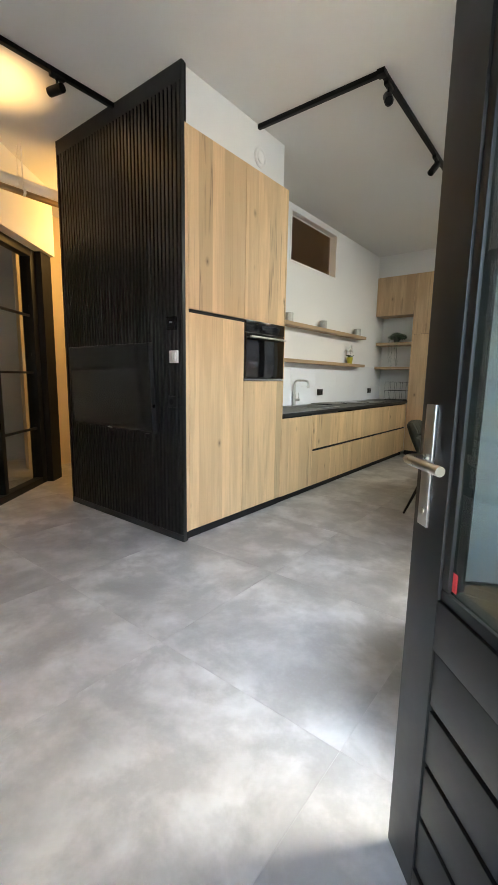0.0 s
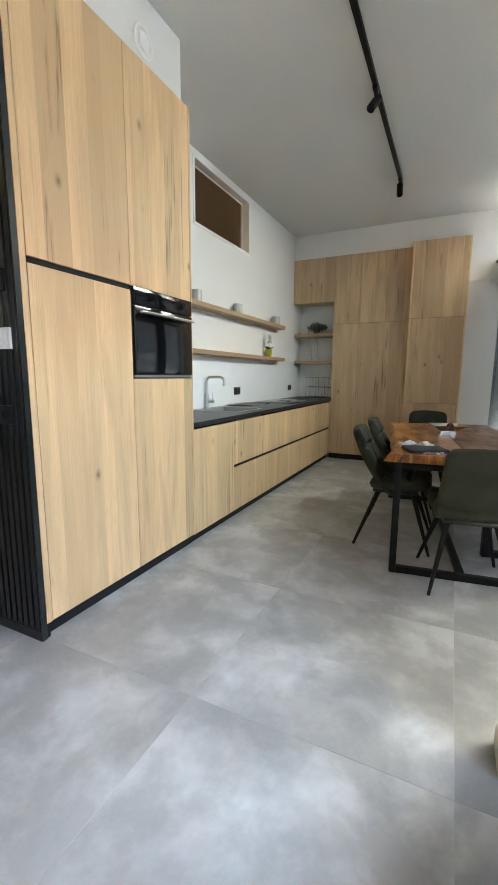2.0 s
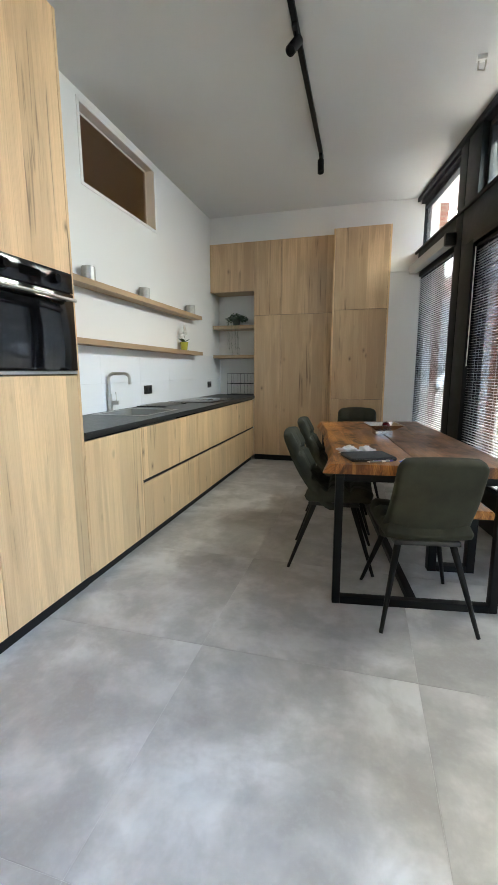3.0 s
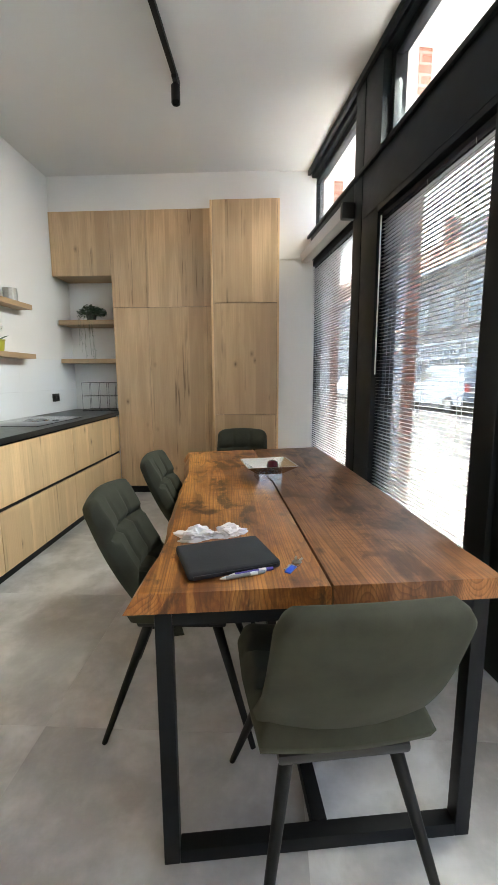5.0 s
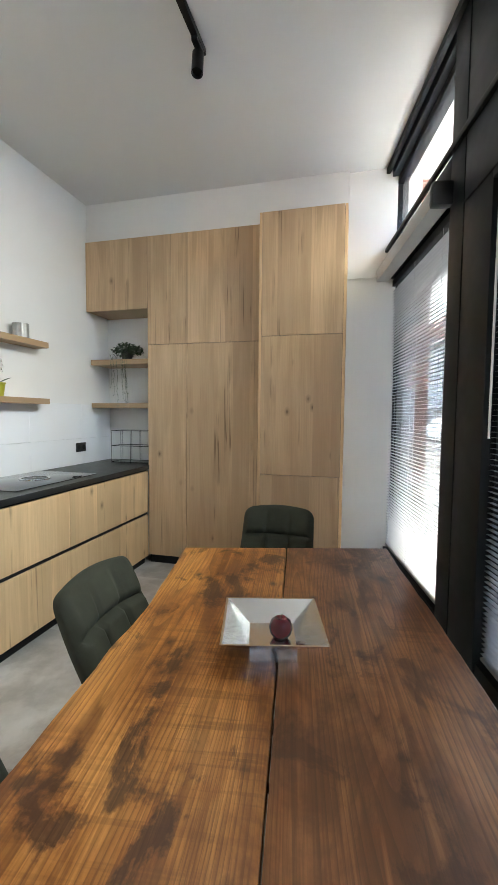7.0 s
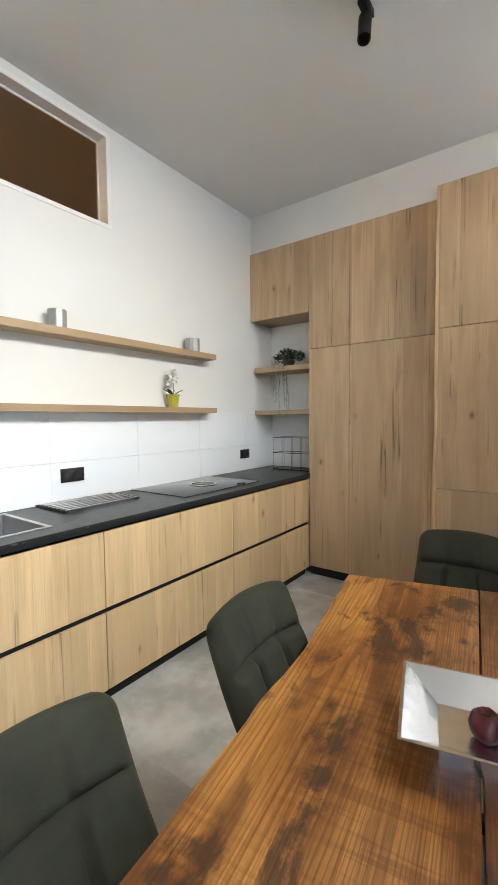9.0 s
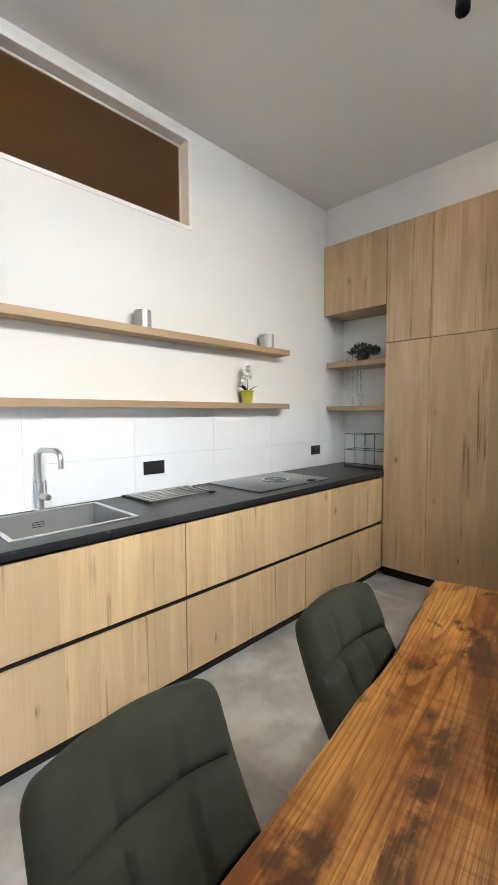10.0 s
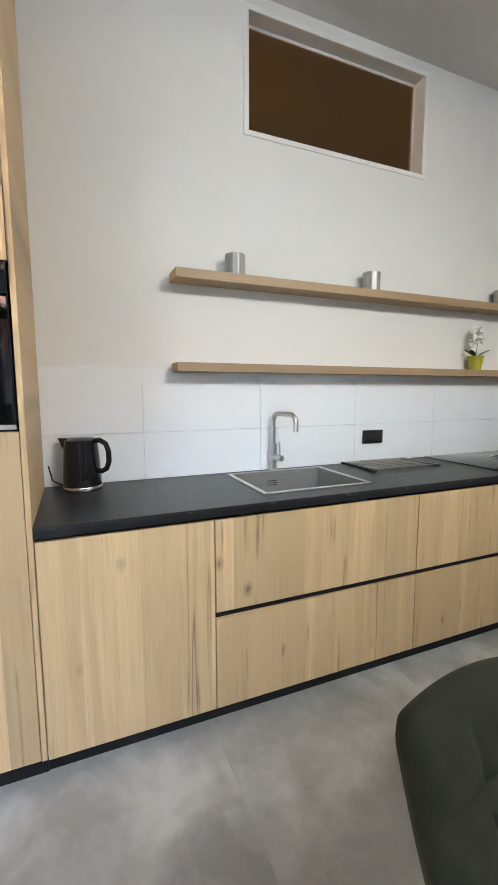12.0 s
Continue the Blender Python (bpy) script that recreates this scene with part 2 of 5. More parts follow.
def brick_mat(name, c1, c2, mortar, scale=1.0):
    m, nt, b = tree(name, 0.85)
    tc = nt.nodes.new("ShaderNodeTexCoord")
    sep = nt.nodes.new("ShaderNodeSeparateXYZ")
    nt.links.new(tc.outputs["Object"], sep.inputs[0])
    ad = nt.nodes.new("ShaderNodeMath")
    nt.links.new(sep.outputs[0], ad.inputs[0])
    nt.links.new(sep.outputs[1], ad.inputs[1])
    cv = nt.nodes.new("ShaderNodeCombineXYZ")
    nt.links.new(ad.outputs[0], cv.inputs[0])
    nt.links.new(sep.outputs[2], cv.inputs[1])
    br = nt.nodes.new("ShaderNodeTexBrick")
    nt.links.new(cv.outputs[0], br.inputs["Vector"])
    for k, val in (("Color1", (*c1, 1)), ("Color2", (*c2, 1)), ("Mortar", (*mortar, 1)), ("Scale", scale), ("Mortar Size", 0.008), ("Brick Width", 0.21), ("Row Height", 0.062)):
        br.inputs[k].default_value = val
    nz = tex(nt, tc.outputs["Object"], 3.0, 5)
    nt.links.new(mixcol(nt, ramp(nt, nz, [(0.3, gray(0)), (0.7, gray(0.35))]), br.outputs["Color"], tuple(x * 0.5 for x in c1)), b.inputs["Base Color"])
    bump(nt, b, br.outputs["Fac"], -0.4, 0.006)
    return m


WHITE = plain("white_wall_paint", (0.76, 0.755, 0.735), 0.75, var=0.02, scale=1.5, relief=0.08, fine=140)
# ceiling white toned down: its weaker light is put into the colour
CEILW = plain("underlit_ceiling_white", (0.66, 0.655, 0.64), 0.85, var=0.02, scale=1.2, relief=0.05, fine=120)
GLOSSW = plain("white_glossy_tile", (0.83, 0.84, 0.85), 0.12, var=0.015, scale=2)
TRIMW = plain("white_lacquer", (0.8, 0.79, 0.77), 0.4, var=0.02)
OAKY = oak("oak_decor", "y")
# same decor as OAKY, browner: the end wall's shade is in the colour
OAKX_SHADED = oak("oak_decor_shaded", "x", (0.605, 0.42, 0.25), (0.24, 0.145, 0.075))
OAKSHELF = oak("oak_shelf", "z", (0.42, 0.29, 0.17), (0.30, 0.19, 0.10), along="y", plank=5, knots=0.0)
OAKSHELFX = oak("oak_shelf_niche", "z", (0.42, 0.29, 0.17), (0.30, 0.19, 0.10), along="x", plank=5, knots=0.0)
BLACK = plain("black_plinth", (0.010, 0.010, 0.011), 0.6, var=0.15, spec=0.25)
SLATB = plain("black_slat_lacquer", (0.011, 0.0125, 0.0125), 0.36, var=0.4, scale=9, relief=0.1, spec=0.5)
STEELB = plain("black_powder_coat", (0.007, 0.0075, 0.008), 0.48, var=0.15, relief=0.06, spec=0.2)
FRAMEB = plain("anthracite_window_paint", (0.009, 0.0108, 0.013), 0.45, var=0.12, scale=4, spec=0.2)
DOORG = plain("anthracite_door_paint", (0.0085, 0.0105, 0.0115), 0.42, var=0.1, scale=4)
TOPB = plain("black_worktop", (0.012, 0.013, 0.014), 0.36, var=0.3, scale=9, relief=0.12, fine=220)
BASIN = plain("satin_sink_steel", (0.36, 0.355, 0.34), 0.38, 0.5, var=0.05, scale=10)
RODS = plain("dull_steel_rod", (0.50, 0.50, 0.49), 0.3, 0.9, var=0.06, scale=12)
INOX = plain("brushed_steel", (0.60, 0.59, 0.57), 0.34, 1.0, var=0.06, scale=12)
CHROME = plain("chrome", (0.72, 0.72, 0.72), 0.12, 1.0, var=0.03)
NICKEL = plain("satin_nickel", (0.60, 0.57, 0.52), 0.3, 1.0, var=0.05)
SILVERB = plain("hammered_silver", (0.78, 0.78, 0.775), 0.2, 1.0, var=0.06, scale=30, relief=0.5, fine=45)
BLKGLASS = plain("black_glass", (0.006, 0.006, 0.007), 0.03, var=0.05, spec=1.0)
HOBG = plain("hob_glass", (0.012, 0.012, 0.013), 0.05, var=0.05, spec=0.8)
SCREEN = plain("tv_screen", (0.016, 0.016, 0.0145), 0.10, var=0.05, spec=0.6)
BLKPLAST = plain("black_plastic", (0.012, 0.012, 0.013), 0.3, var=0.1)
BLKGLOSS = plain("black_gloss_plastic", (0.008, 0.008, 0.009), 0.1, var=0.1)
FABRICB = plain("dark_sleeve_fabric", (0.022, 0.024, 0.028), 0.8, var=0.2, relief=0.3, fine=300)
FLOORT = concrete_floor()
GROUT = plain("floor_grout", (0.55, 0.535, 0.525), 0.7)
VELVET = velvet()
SLABW = slab_wood("stained_slab_wood", (0.19, 0.062, 0.014), (0.42, 0.158, 0.034), (0.62, 0.275, 0.070))
SLABD = slab_wood("dark_stained_slab_wood", (0.15, 0.055, 0.018), (0.28, 0.108, 0.036), (0.42, 0.18, 0.062), 0.6)
GLASS = pane_glass("window_glass")
# clear panes tinted grey, so that the bright street behind looks dimmer
DIMGL = pane_glass("grey_dimming_glass", (0.33, 0.345, 0.35))
TRGLASS = pane_glass("transom_glass", (0.66, 0.62, 0.60))
DOORGL = pane_glass("door_glass", (0.46, 0.51, 0.50))
REDBR = brick_mat("red_brick", (0.36, 0.12, 0.07), (0.28, 0.09, 0.055), (0.34, 0.30, 0.26))
GREYBR = brick_mat("brown_brick", (0.19, 0.15, 0.125), (0.15, 0.12, 0.10), (0.30, 0.28, 0.26))
SLATA = plain("blind_aluminium", (0.40, 0.405, 0.41), 0.45, 0.2, var=0.06)
RUBBER = plain("black_rubber", (0.015, 0.015, 0.015), 0.8)
# white hall wall with the lamp's warm light mixed into its colour
HALLW = plain("hall_wall_lamplit", (0.66, 0.55, 0.38), 0.7, var=0.03)


def worn_edge():
    m, nt, b = tree("worn_worktop_edge", 0.5)
    v = coords(nt, (6, 30, 40), False)
    c = mixcol(nt, ramp(nt, tex(nt, v, 1.0, 4, 0.6), [(0.60, gray(0)), (0.68, gray(0.55))]), (0.02, 0.021, 0.023), (0.16, 0.16, 0.155))
    nt.links.new(c, b.inputs["Base Color"])
    return m


TOPEDGE = worn_edge()
BASEW = plain("pale_baseboard", (0.66, 0.62, 0.55), 0.5)

# ---- mesh helpers ----


def cuboid(bm, x0, x1, y0, y1, z0, z1, bev=0.0, seg=2):
    before = set(bm.edges)
    m = Matrix.Translation(((x0 + x1) / 2, (y0 + y1) / 2, (z0 + z1) / 2)) @ Matrix.Diagonal((abs(x1 - x0), abs(y1 - y0), abs(z1 - z0), 1))
    bmesh.ops.create_cube(bm, size=1, matrix=m)
    if bev:
        es = [e for e in bm.edges if e not in before]
        bmesh.ops.bevel(bm, geom=es, offset=bev, segments=seg, affect="EDGES", profile=0.6)
    return bm


def box(*a, **k):
    return cuboid(bmesh.new(), *a, **k)


def rod(bm, p, q, r0, r1=None, seg=12):
    p, q = Vector(p), Vector(q)
    m = Matrix.Translation((p + q) / 2) @ (q - p).to_track_quat("Z", "Y").to_matrix().to_4x4()
    bmesh.ops.create_cone(bm, cap_ends=True, segments=seg, radius1=r0, radius2=r0 if r1 is None else r1, depth=(q - p).length, matrix=m)
    return bm


def tube(bm, pts, r, seg=10, closed=False):
    """A round tube along points, with mitred rings."""
    pts = [Vector(p) for p in pts]
    rings, n = [], len(pts)
    up = None
    for i, p in enumerate(pts):
        a = pts[i - 1] if (i or closed) else p
        b = pts[(i + 1) % n] if (i < n - 1 or closed) else p
        d = (b - a).normalized()
        if up is None:
            up = d.orthogonal().normalized()
        up = (up - d * up.dot(d)).normalized()
        side = d.cross(up)
        rings.append([bm.verts.new(p + r * (math.cos(t) * up + math.sin(t) * side)) for t in [2 * math.pi * k / seg for k in range(seg)]])
    for i in range(n if closed else n - 1):
        a, b = rings[i], rings[(i + 1) % n]
        for k in range(seg):
            bm.faces.new((a[k], a[(k + 1) % seg], b[(k + 1) % seg], b[k]))
    if not closed:
        bm.faces.new(rings[0][::-1])
        bm.faces.new(rings[-1])
    return bm


def lathe(bm, prof, seg=28, at=(0, 0, 0)):
    """A turned shape from (radius, height) pairs."""
    at = Vector(at)
    rings = []
    for r, z in prof:
        if r < 1e-5:
            rings.append([bm.verts.new(at + Vector((0, 0, z)))])
        else:
            rings.append([bm.verts.new(at + Vector((r * math.cos(t), r * math.sin(t), z))) for t in [2 * math.pi * k / seg for k in range(seg)]])
    for a, b in zip(rings, rings[1:]):
        for k in range(seg):
            f = [a[k % len(a)], a[(k + 1) % len(a)], b[(k + 1) % len(b)], b[k % len(b)]]
            f = list(dict.fromkeys(f))
            if len(f) > 2:
                bm.faces.new(f)
    return bm


def as_mesh(name, bm, smooth=40):
    bmesh.ops.recalc_face_normals(bm, faces=bm.faces)
    me = bpy.data.meshes.new(name)
    bm.to_mesh(me)
    bm.free()
    if smooth:
        me.polygons.foreach_set("use_smooth", [True] * len(me.polygons))
        me.set_sharp_from_angle(angle=radians(smooth))
    return me


def part(name, bm, material, parent, label="", smooth=40):
    ob = new(name, as_mesh(name, bm, smooth))
    ob.data.materials.append(material)
    ob.parent = parent
    return tagged(ob, label)


def thing(name, label, category, at=None, group="", kind=""):
    ob = new(name)
    ob.empty_display_size = 0.1
    if at is not None:
        ob.matrix_world = at if isinstance(at, Matrix) else pose(*at)
    return tagged(ob, label, category, group, kind)


def solid(name, bm, material, label="", category="", group="", kind="", at=None, smooth=40):
    ob = new(name, as_mesh(name, bm, smooth))
    ob.data.materials.append(material)
    if at is not None:
        ob.matrix_world = at if isinstance(at, Matrix) else pose(*at)
    return tagged(ob, label, category, group, kind)


def structure(name, bm, material, label="", category=""):
    return solid(name, bm, material, label, category or name.split("_")[0], kind="structure")


# ---- plan ----
CEIL = 3.315
FX = -2.10          # kitchen fronts
WX = -2.735         # kitchen wall
TY0, TY1 = 1.966, 3.25
EY = 7.015          # tall end cabinets
FAC = Matrix(((0.174, 0.985, 0, -0.035), (-0.985, 0.174, 0, 7.22), (0, 0, 1, 0), (0, 0, 0, 1)))   # x along the shop front, y outwards

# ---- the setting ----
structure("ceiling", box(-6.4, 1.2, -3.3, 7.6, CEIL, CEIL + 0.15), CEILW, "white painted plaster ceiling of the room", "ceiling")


def holed_wall(x0, x1, ya, yb, za, zb, ha, hb, hz0, hz1):
    """A wall along y, as one solid, with one rectangular opening."""
    bm = bmesh.new()
    out = [(ya, za), (yb, za), (yb, zb), (ya, zb)]
    hole = [(ha, hz0), (hb, hz0), (hb, hz1), (ha, hz1)]
    V = [[[bm.verts.new((x, y, z)) for y, z in ring] for ring in (out, hole)] for x in (x0, x1)]
    for k in range(4):
        n = (k + 1) % 4
        for side in V:
            bm.faces.new((side[0][k], side[0][n], side[1][n], side[1][k]))
        for r in (0, 1):
            bm.faces.new((V[0][r][k], V[0][r][n], V[1][r][n], V[1][r][k]))
    return bm


structure("wall_kitchen", holed_wall(WX - 0.12, WX, TY1 - 0.6, 7.5, 0, CEIL, 4.28, 5.442, 2.676, 3.245), WHITE, "white painted wall above the kitchen worktop", "wall")
structure("wall_end", box(WX, -0.35, 7.04, 7.5, 2.972, CEIL), WHITE, "white end wall above the tall cabinets", "wall")
structure("wall_niche", box(WX, -2.1, 7.38, 7.5, 0, 2.972), WHITE, "white back wall of the corner niche", "wall")
structure("wall_column", box(-0.349, 0.02, 7.07, 7.5, 2.49, CEIL), WHITE, "white wall strip beside the window", "wall")
structure("wall_column_lower", box(-0.349, 0.02, 7.04, 7.5, 0, 2.475), WHITE, "white lower wall strip beside the window", "wall")
structure("trim_ledge", box(-0.349, 0.0, 7.022, 7.5, 2.475, 2.49), WHITE, "narrow white ledge on the wall strip", "trim")

bm = bmesh.new()
cuboid(bm, -3.70, WX - 0.12, 1.985, 2.6, 0, CEIL)
cuboid(bm, -3.70, -3.60, 2.6, 3.4, 0, CEIL)
cuboid(bm, WX - 0.12, -2.128, 1.985, 3.20, 2.955, CEIL)
structure("wall_block", bm, WHITE, "white wall block that carries the tall units", "wall")

# entrance side: a white partition and the recessed front with the door opening
bm = bmesh.new()
cuboid(bm, -0.20, 0.8, 2.12, 2.24, 0, CEIL)
structure("wall_partition", bm, WHITE, "white partition wall beside the entrance", "wall")
structure("baseboard", box(-0.216, 0.8, 2.105, 2.255, 0, 0.085, bev=0.003), BASEW, "pale wooden baseboard along the partition", "baseboard")
bm = bmesh.new()
cuboid(bm, 0.56, 0.68, 0.27, 0.42, 0, CEIL)
cuboid(bm, 0.56, 0.68, 1.98, 2.12, 0, CEIL)
cuboid(bm, 0.56, 0.68, 0.42, 1.98, 0, 0.55)
cuboid(bm, 0.56, 0.68, 0.42, 1.98, 3.1, CEIL)
cuboid(bm, 0.56, 0.68, -3.2, -0.82, 0, CEIL)
cuboid(bm, 0.56, 0.68, -0.82, 0.27, 2.40, CEIL)
structure("wall_entrance", bm, WHITE, "white wall round the entrance door", "wall")
for i, (a, b, z0, z1) in enumerate(((0.42, 1.98, 0.55, 3.1),)):
    w3 = thing("window_%d" % (i + 3), "black framed shop window beside the entrance", "window", kind="structure")
    bm = bmesh.new()
    for q in ((a, b, z0, z0 + 0.07), (a, b, z1 - 0.07, z1), (a, a + 0.07, z0 + 0.07, z1 - 0.07), (b - 0.07, b, z0 + 0.07, z1 - 0.07)):
        cuboid(bm, 0.58, 0.65, *q, bev=0.004)
    part("window_frame", bm, FRAMEB, w3)
    p = part("pane", box(0.61, 0.616, a + 0.07, b - 0.07, z0 + 0.07, z1 - 0.07), GLASS, w3)
    p.visible_shadow = False
# added out of view, to keep sky light off the floor by the door
structure("ceiling_porch", box(0.68, 2.1, -1.3, 0.5, 2.42, 2.6), WHITE, "added unseen soffit that cuts sky light at the entrance", "ceiling")
structure("wall_south", box(-6.4, 0.68, -3.3, -3.2, 0, CEIL), WHITE, "plain white rear wall", "wall")
structure("wall_west", box(-6.4, -6.3, -3.2, 7.5, 0, CEIL), WHITE, "plain white side wall", "wall")
structure("wall_hall", box(-6.3, WX - 0.12, 7.38, 7.5, 0, CEIL), HALLW, "end wall of the hall, tinted ochre for its warm lamplight", "wall")
structure("wall_hall_side", box(-5.6, -5.5, 2.3, 7.38, 0, CEIL), HALLW, "side wall of the hall, tinted ochre for its warm lamplight", "wall")

# transom light in the kitchen wall
tw = thing("window_1", "interior transom window with white frame, dim brown hall behind", "window", kind="structure")
bm = bmesh.new()
for a in ((4.255, 5.467, 3.235, 3.262), (4.255, 5.467, 2.660, 2.686), (4.255, 4.285, 2.686, 3.235), (5.437, 5.467, 2.686, 3.235)):
    cuboid(bm, WX - 0.005, WX + 0.006, *a, bev=0.002)
part("trim", bm, TRIMW, tw)
bm = bmesh.new()
for a in ((4.28, 5.442, 3.232, 3.245), (4.28, 5.442, 2.676, 2.684), (4.28, 4.288, 2.684, 3.232), (5.434, 5.442, 2.684, 3.232)):
    cuboid(bm, WX - 0.11, WX - 0.085, *a, bev=0.004)
part("window_frame", bm, TRIMW, tw)
p = part("pane", box(WX - 0.10, WX - 0.094, 4.288, 5.434, 2.684, 3.232), TRGLASS, tw)
p.visible_shadow = False

# hall lamp seen as warm light in the passage
lamp = bpy.data.lights.new("hall_lamp", "POINT")
lamp.energy, lamp.color, lamp.shadow_soft_size = 0.78, (1.0, 0.58, 0.22), 0.12
new("hall_lamp", lamp).location = (-4.35, 2.9, 2.75)

# ---- shop front ----
front = thing("window_2", "black wooden shop front with tall windows and fanlights", "window", FAC, kind="structure")


def fbox(name, *a, mat=None, parent=None, bev=0.004, label=""):
    return part(name, box(*a, bev=bev), mat or FRAMEB, parent or front, label)


S1, S2, S3 = 1.36, 1.79, 2.88
fbox("post", -0.02, 0.09, -0.02, 0.13, 0, CEIL)
fbox("post", S1, 1.52, -0.03, 0.13, 0, CEIL)
fbox("post", 1.526, S2, -0.027, 0.13, 0, CEIL)
fbox("post", S3, 3.02, -0.03, 0.13, 0, CEIL)
fbox("beam", 0.09, S1, -0.015, 0.13, 2.46, 2.70)
fbox("beam", S2, S3, -0.03, 0.13, 2.34, 2.71)
fbox("ledge", -0.02, 3.02, -0.055, -0.031, 2.672, 2.706, bev=0.010)
fbox("panel", S2 - 0.25, S3 + 0.1, -0.034, -0.031, 2.372, 2.668, bev=0.001)
fbox("top_rail", 0.09, S1, -0.015, 0.13, 3.245, CEIL)
fbox("top_rail", S2, S3, -0.015, 0.13, 3.265, CEIL)
fbox("cornice", -0.02, 3.9, -0.06, -0.03, 3.27, CEIL)
fbox("parapet", 0.09, S1, -0.015, 0.13, 0, 0.33)
fbox("parapet", S2, S3, -0.015, 0.13, 0, 0.33)
for a, b, z0, z1 in ((0.09, S1, 0.33, 2.46), (S2, S3, 0.33, 2.34), (0.09, S1, 2.70, 3.245), (S2, S3, 2.71, 3.265)):
    sash = bmesh.new()
    w = 0.045
    for q in ((a, b, z1 - w, z1), (a, b, z0, z0 + w), (a, a + w, z0 + w, z1 - w), (b - w, b, z0 + w, z1 - w)):
        cuboid(sash, q[0], q[1], 0.03, 0.08, q[2], q[3], bev=0.003)
    part("sash", sash, FRAMEB, front)
    p = part("pane", box(a + w, b - w, 0.052, 0.06, z0 + w, z1 - w), DIMGL if z0 < 1 else GLASS, front)
    p.visible_shadow = False
# white reveal strips beside the fanlights
fbox("reveal", -0.03, 0.0, 0.13, 0.26, 0, 3.6, mat=TRIMW)
fbox("reveal", S2 - 0.02, S2, 0.13, 0.20, 0, 3.6, mat=TRIMW)
# a closed black leaf beside the windows, with two round locks
lf = bmesh.new()
for q in ((3.026, 3.16, 0.02, 2.6), (3.77, 3.9, 0.02, 2.6), (3.16, 3.77, 0.02, 0.75), (3.16, 3.77, 2.47, 2.6)):
    cuboid(lf, q[0], q[1], -0.005, 0.05, q[2], q[3], bev=0.003)
leaf = part("leaf", lf, FRAMEB, front, "closed black door leaf with glass")
p = part("pane", box(3.16, 3.77, 0.02, 0.028, 0.75, 2.47), DIMGL, leaf)
p.visible_shadow = False
bm = bmesh.new()
rod(bm, (3.10, -0.006, 1.11), (3.10, -0.02, 1.11), 0.026, seg=24)
part("lock", bm, NICKEL, leaf, "round nickel lock plate")
bm = bmesh.new()
rod(bm, (3.10, -0.006, 1.23), (3.10, -0.016, 1.23), 0.014, seg=20)
part("lock", bm, NICKEL, leaf, "small round nickel lock")
fbox("head_rail", 3.02, 5.1, -0.005, 0.13, 2.6, 2.72)
fbox("top_rail", 3.02, 5.1, -0.005, 0.13, 3.25, CEIL)
fbox("parapet", 3.96, 5.1, -0.005, 0.13, 0, 0.38)
fbox("post", 3.9, 3.96, -0.005, 0.13, 0, 3.25)
fbox("post", 5.02, 5.1, -0.005, 0.13, 0.38, 3.25)
for a, b, z0, z1 in ((3.026, 3.9, 2.72, 3.25), (3.96, 5.02, 2.72, 3.25), (3.96, 5.02, 0.38, 2.6)):
    p = part("pane", box(a, b, 0.052, 0.06, z0, z1), DIMGL if z0 < 1 else GLASS, front)
    p.visible_shadow = False


def blind(s0, s1, z0, z1, d, headrail):
    """A lowered venetian blind of aluminium slats."""
    th = thing("venetian_blind", "lowered grey aluminium venetian blind with tilted slats", "blind", FAC @ pose(s0, d, z0), "venetian blinds at the shop front")
    L, H = s1 - s0, z1 - z0
    part("headrail", box(-0.01, L + 0.01, -0.014, 0.014, H, H + headrail, bev=0.006), FRAMEB if headrail < 0.06 else SLATA, th)
    part("bottom_rail", box(0, L, -0.013, 0.013, 0, 0.014, bev=0.003), SLATA, th)
    bm = bmesh.new()
    rows = []
    for y, z in ((-0.0120, -0.0004), (-0.004, 0.0012), (0.004, 0.0012), (0.0120, -0.0010)):
        rows.append([bm.verts.new((x, y, z)) for x in (0, L)])
    for a, b in zip(rows, rows[1:]):
        bm.faces.new((a[0], a[1], b[1], b[0]))
    me = as_mesh("slat", bm, 60)
    me.materials.append(SLATA)
    n = int((H - 0.03) / 0.0225)
    for i in range(n):
        ob = new("slat", me)
        ob.parent = th
        ob.location = (0, 0, 0.03 + i * 0.0225)
    for x in (0.15, L / 2, L - 0.15):
        c = bmesh.new()
        rod(c, (x, -0.013, 0), (x, -0.013, H), 0.0009, seg=5)
        rod(c, (x, 0.013, 0), (x, 0.013, H), 0.0009, seg=5)
        part("ladder_cord", c, SLATA, th)
    c = bmesh.new()
    rod(c, (0.035, -0.035, H - 1.0), (0.035, -0.035, H), 0.005, seg=8)
    part("tilt_wand", c, TRIMW, th, "clear plastic tilt wand")
    return th


blind(0.10, S1 - 0.01, 0.35, 2.40, 0.014, 0.05)
blind(S2 + 0.01, S3 - 0.01, 0.35, 2.30, 0.014, 0.03)
bm = box(0, 1.34, -0.045, 0.045, 0, 0.10, bev=0.01)
sc = thing("roller_box", "grey roller box with black end cap above the blind", "roller blind", FAC @ pose(0.0, -0.075, 2.44))
part("cassette", bm, plain("pale_grey_cassette", (0.5, 0.5, 0.49), 0.45), sc)
part("end_cap", box(1.34, 1.40, -0.055, 0.055, -0.01, 0.11, bev=0.02), BLKPLAST, sc, "black plastic end cap")

# ---- street ----
structure("ground", box(-60, 140, -120, 160, -0.35, -0.16), plain("pale_street_paving", (0.068, 0.066, 0.067), 0.9, var=0.2, scale=0.8, relief=0.3, fine=25), "grey paved street", "ground")
pv = plain("pavement_tiles", (0.098, 0.097, 0.096), 0.85, var=0.12, scale=1.3, relief=0.2, fine=40)
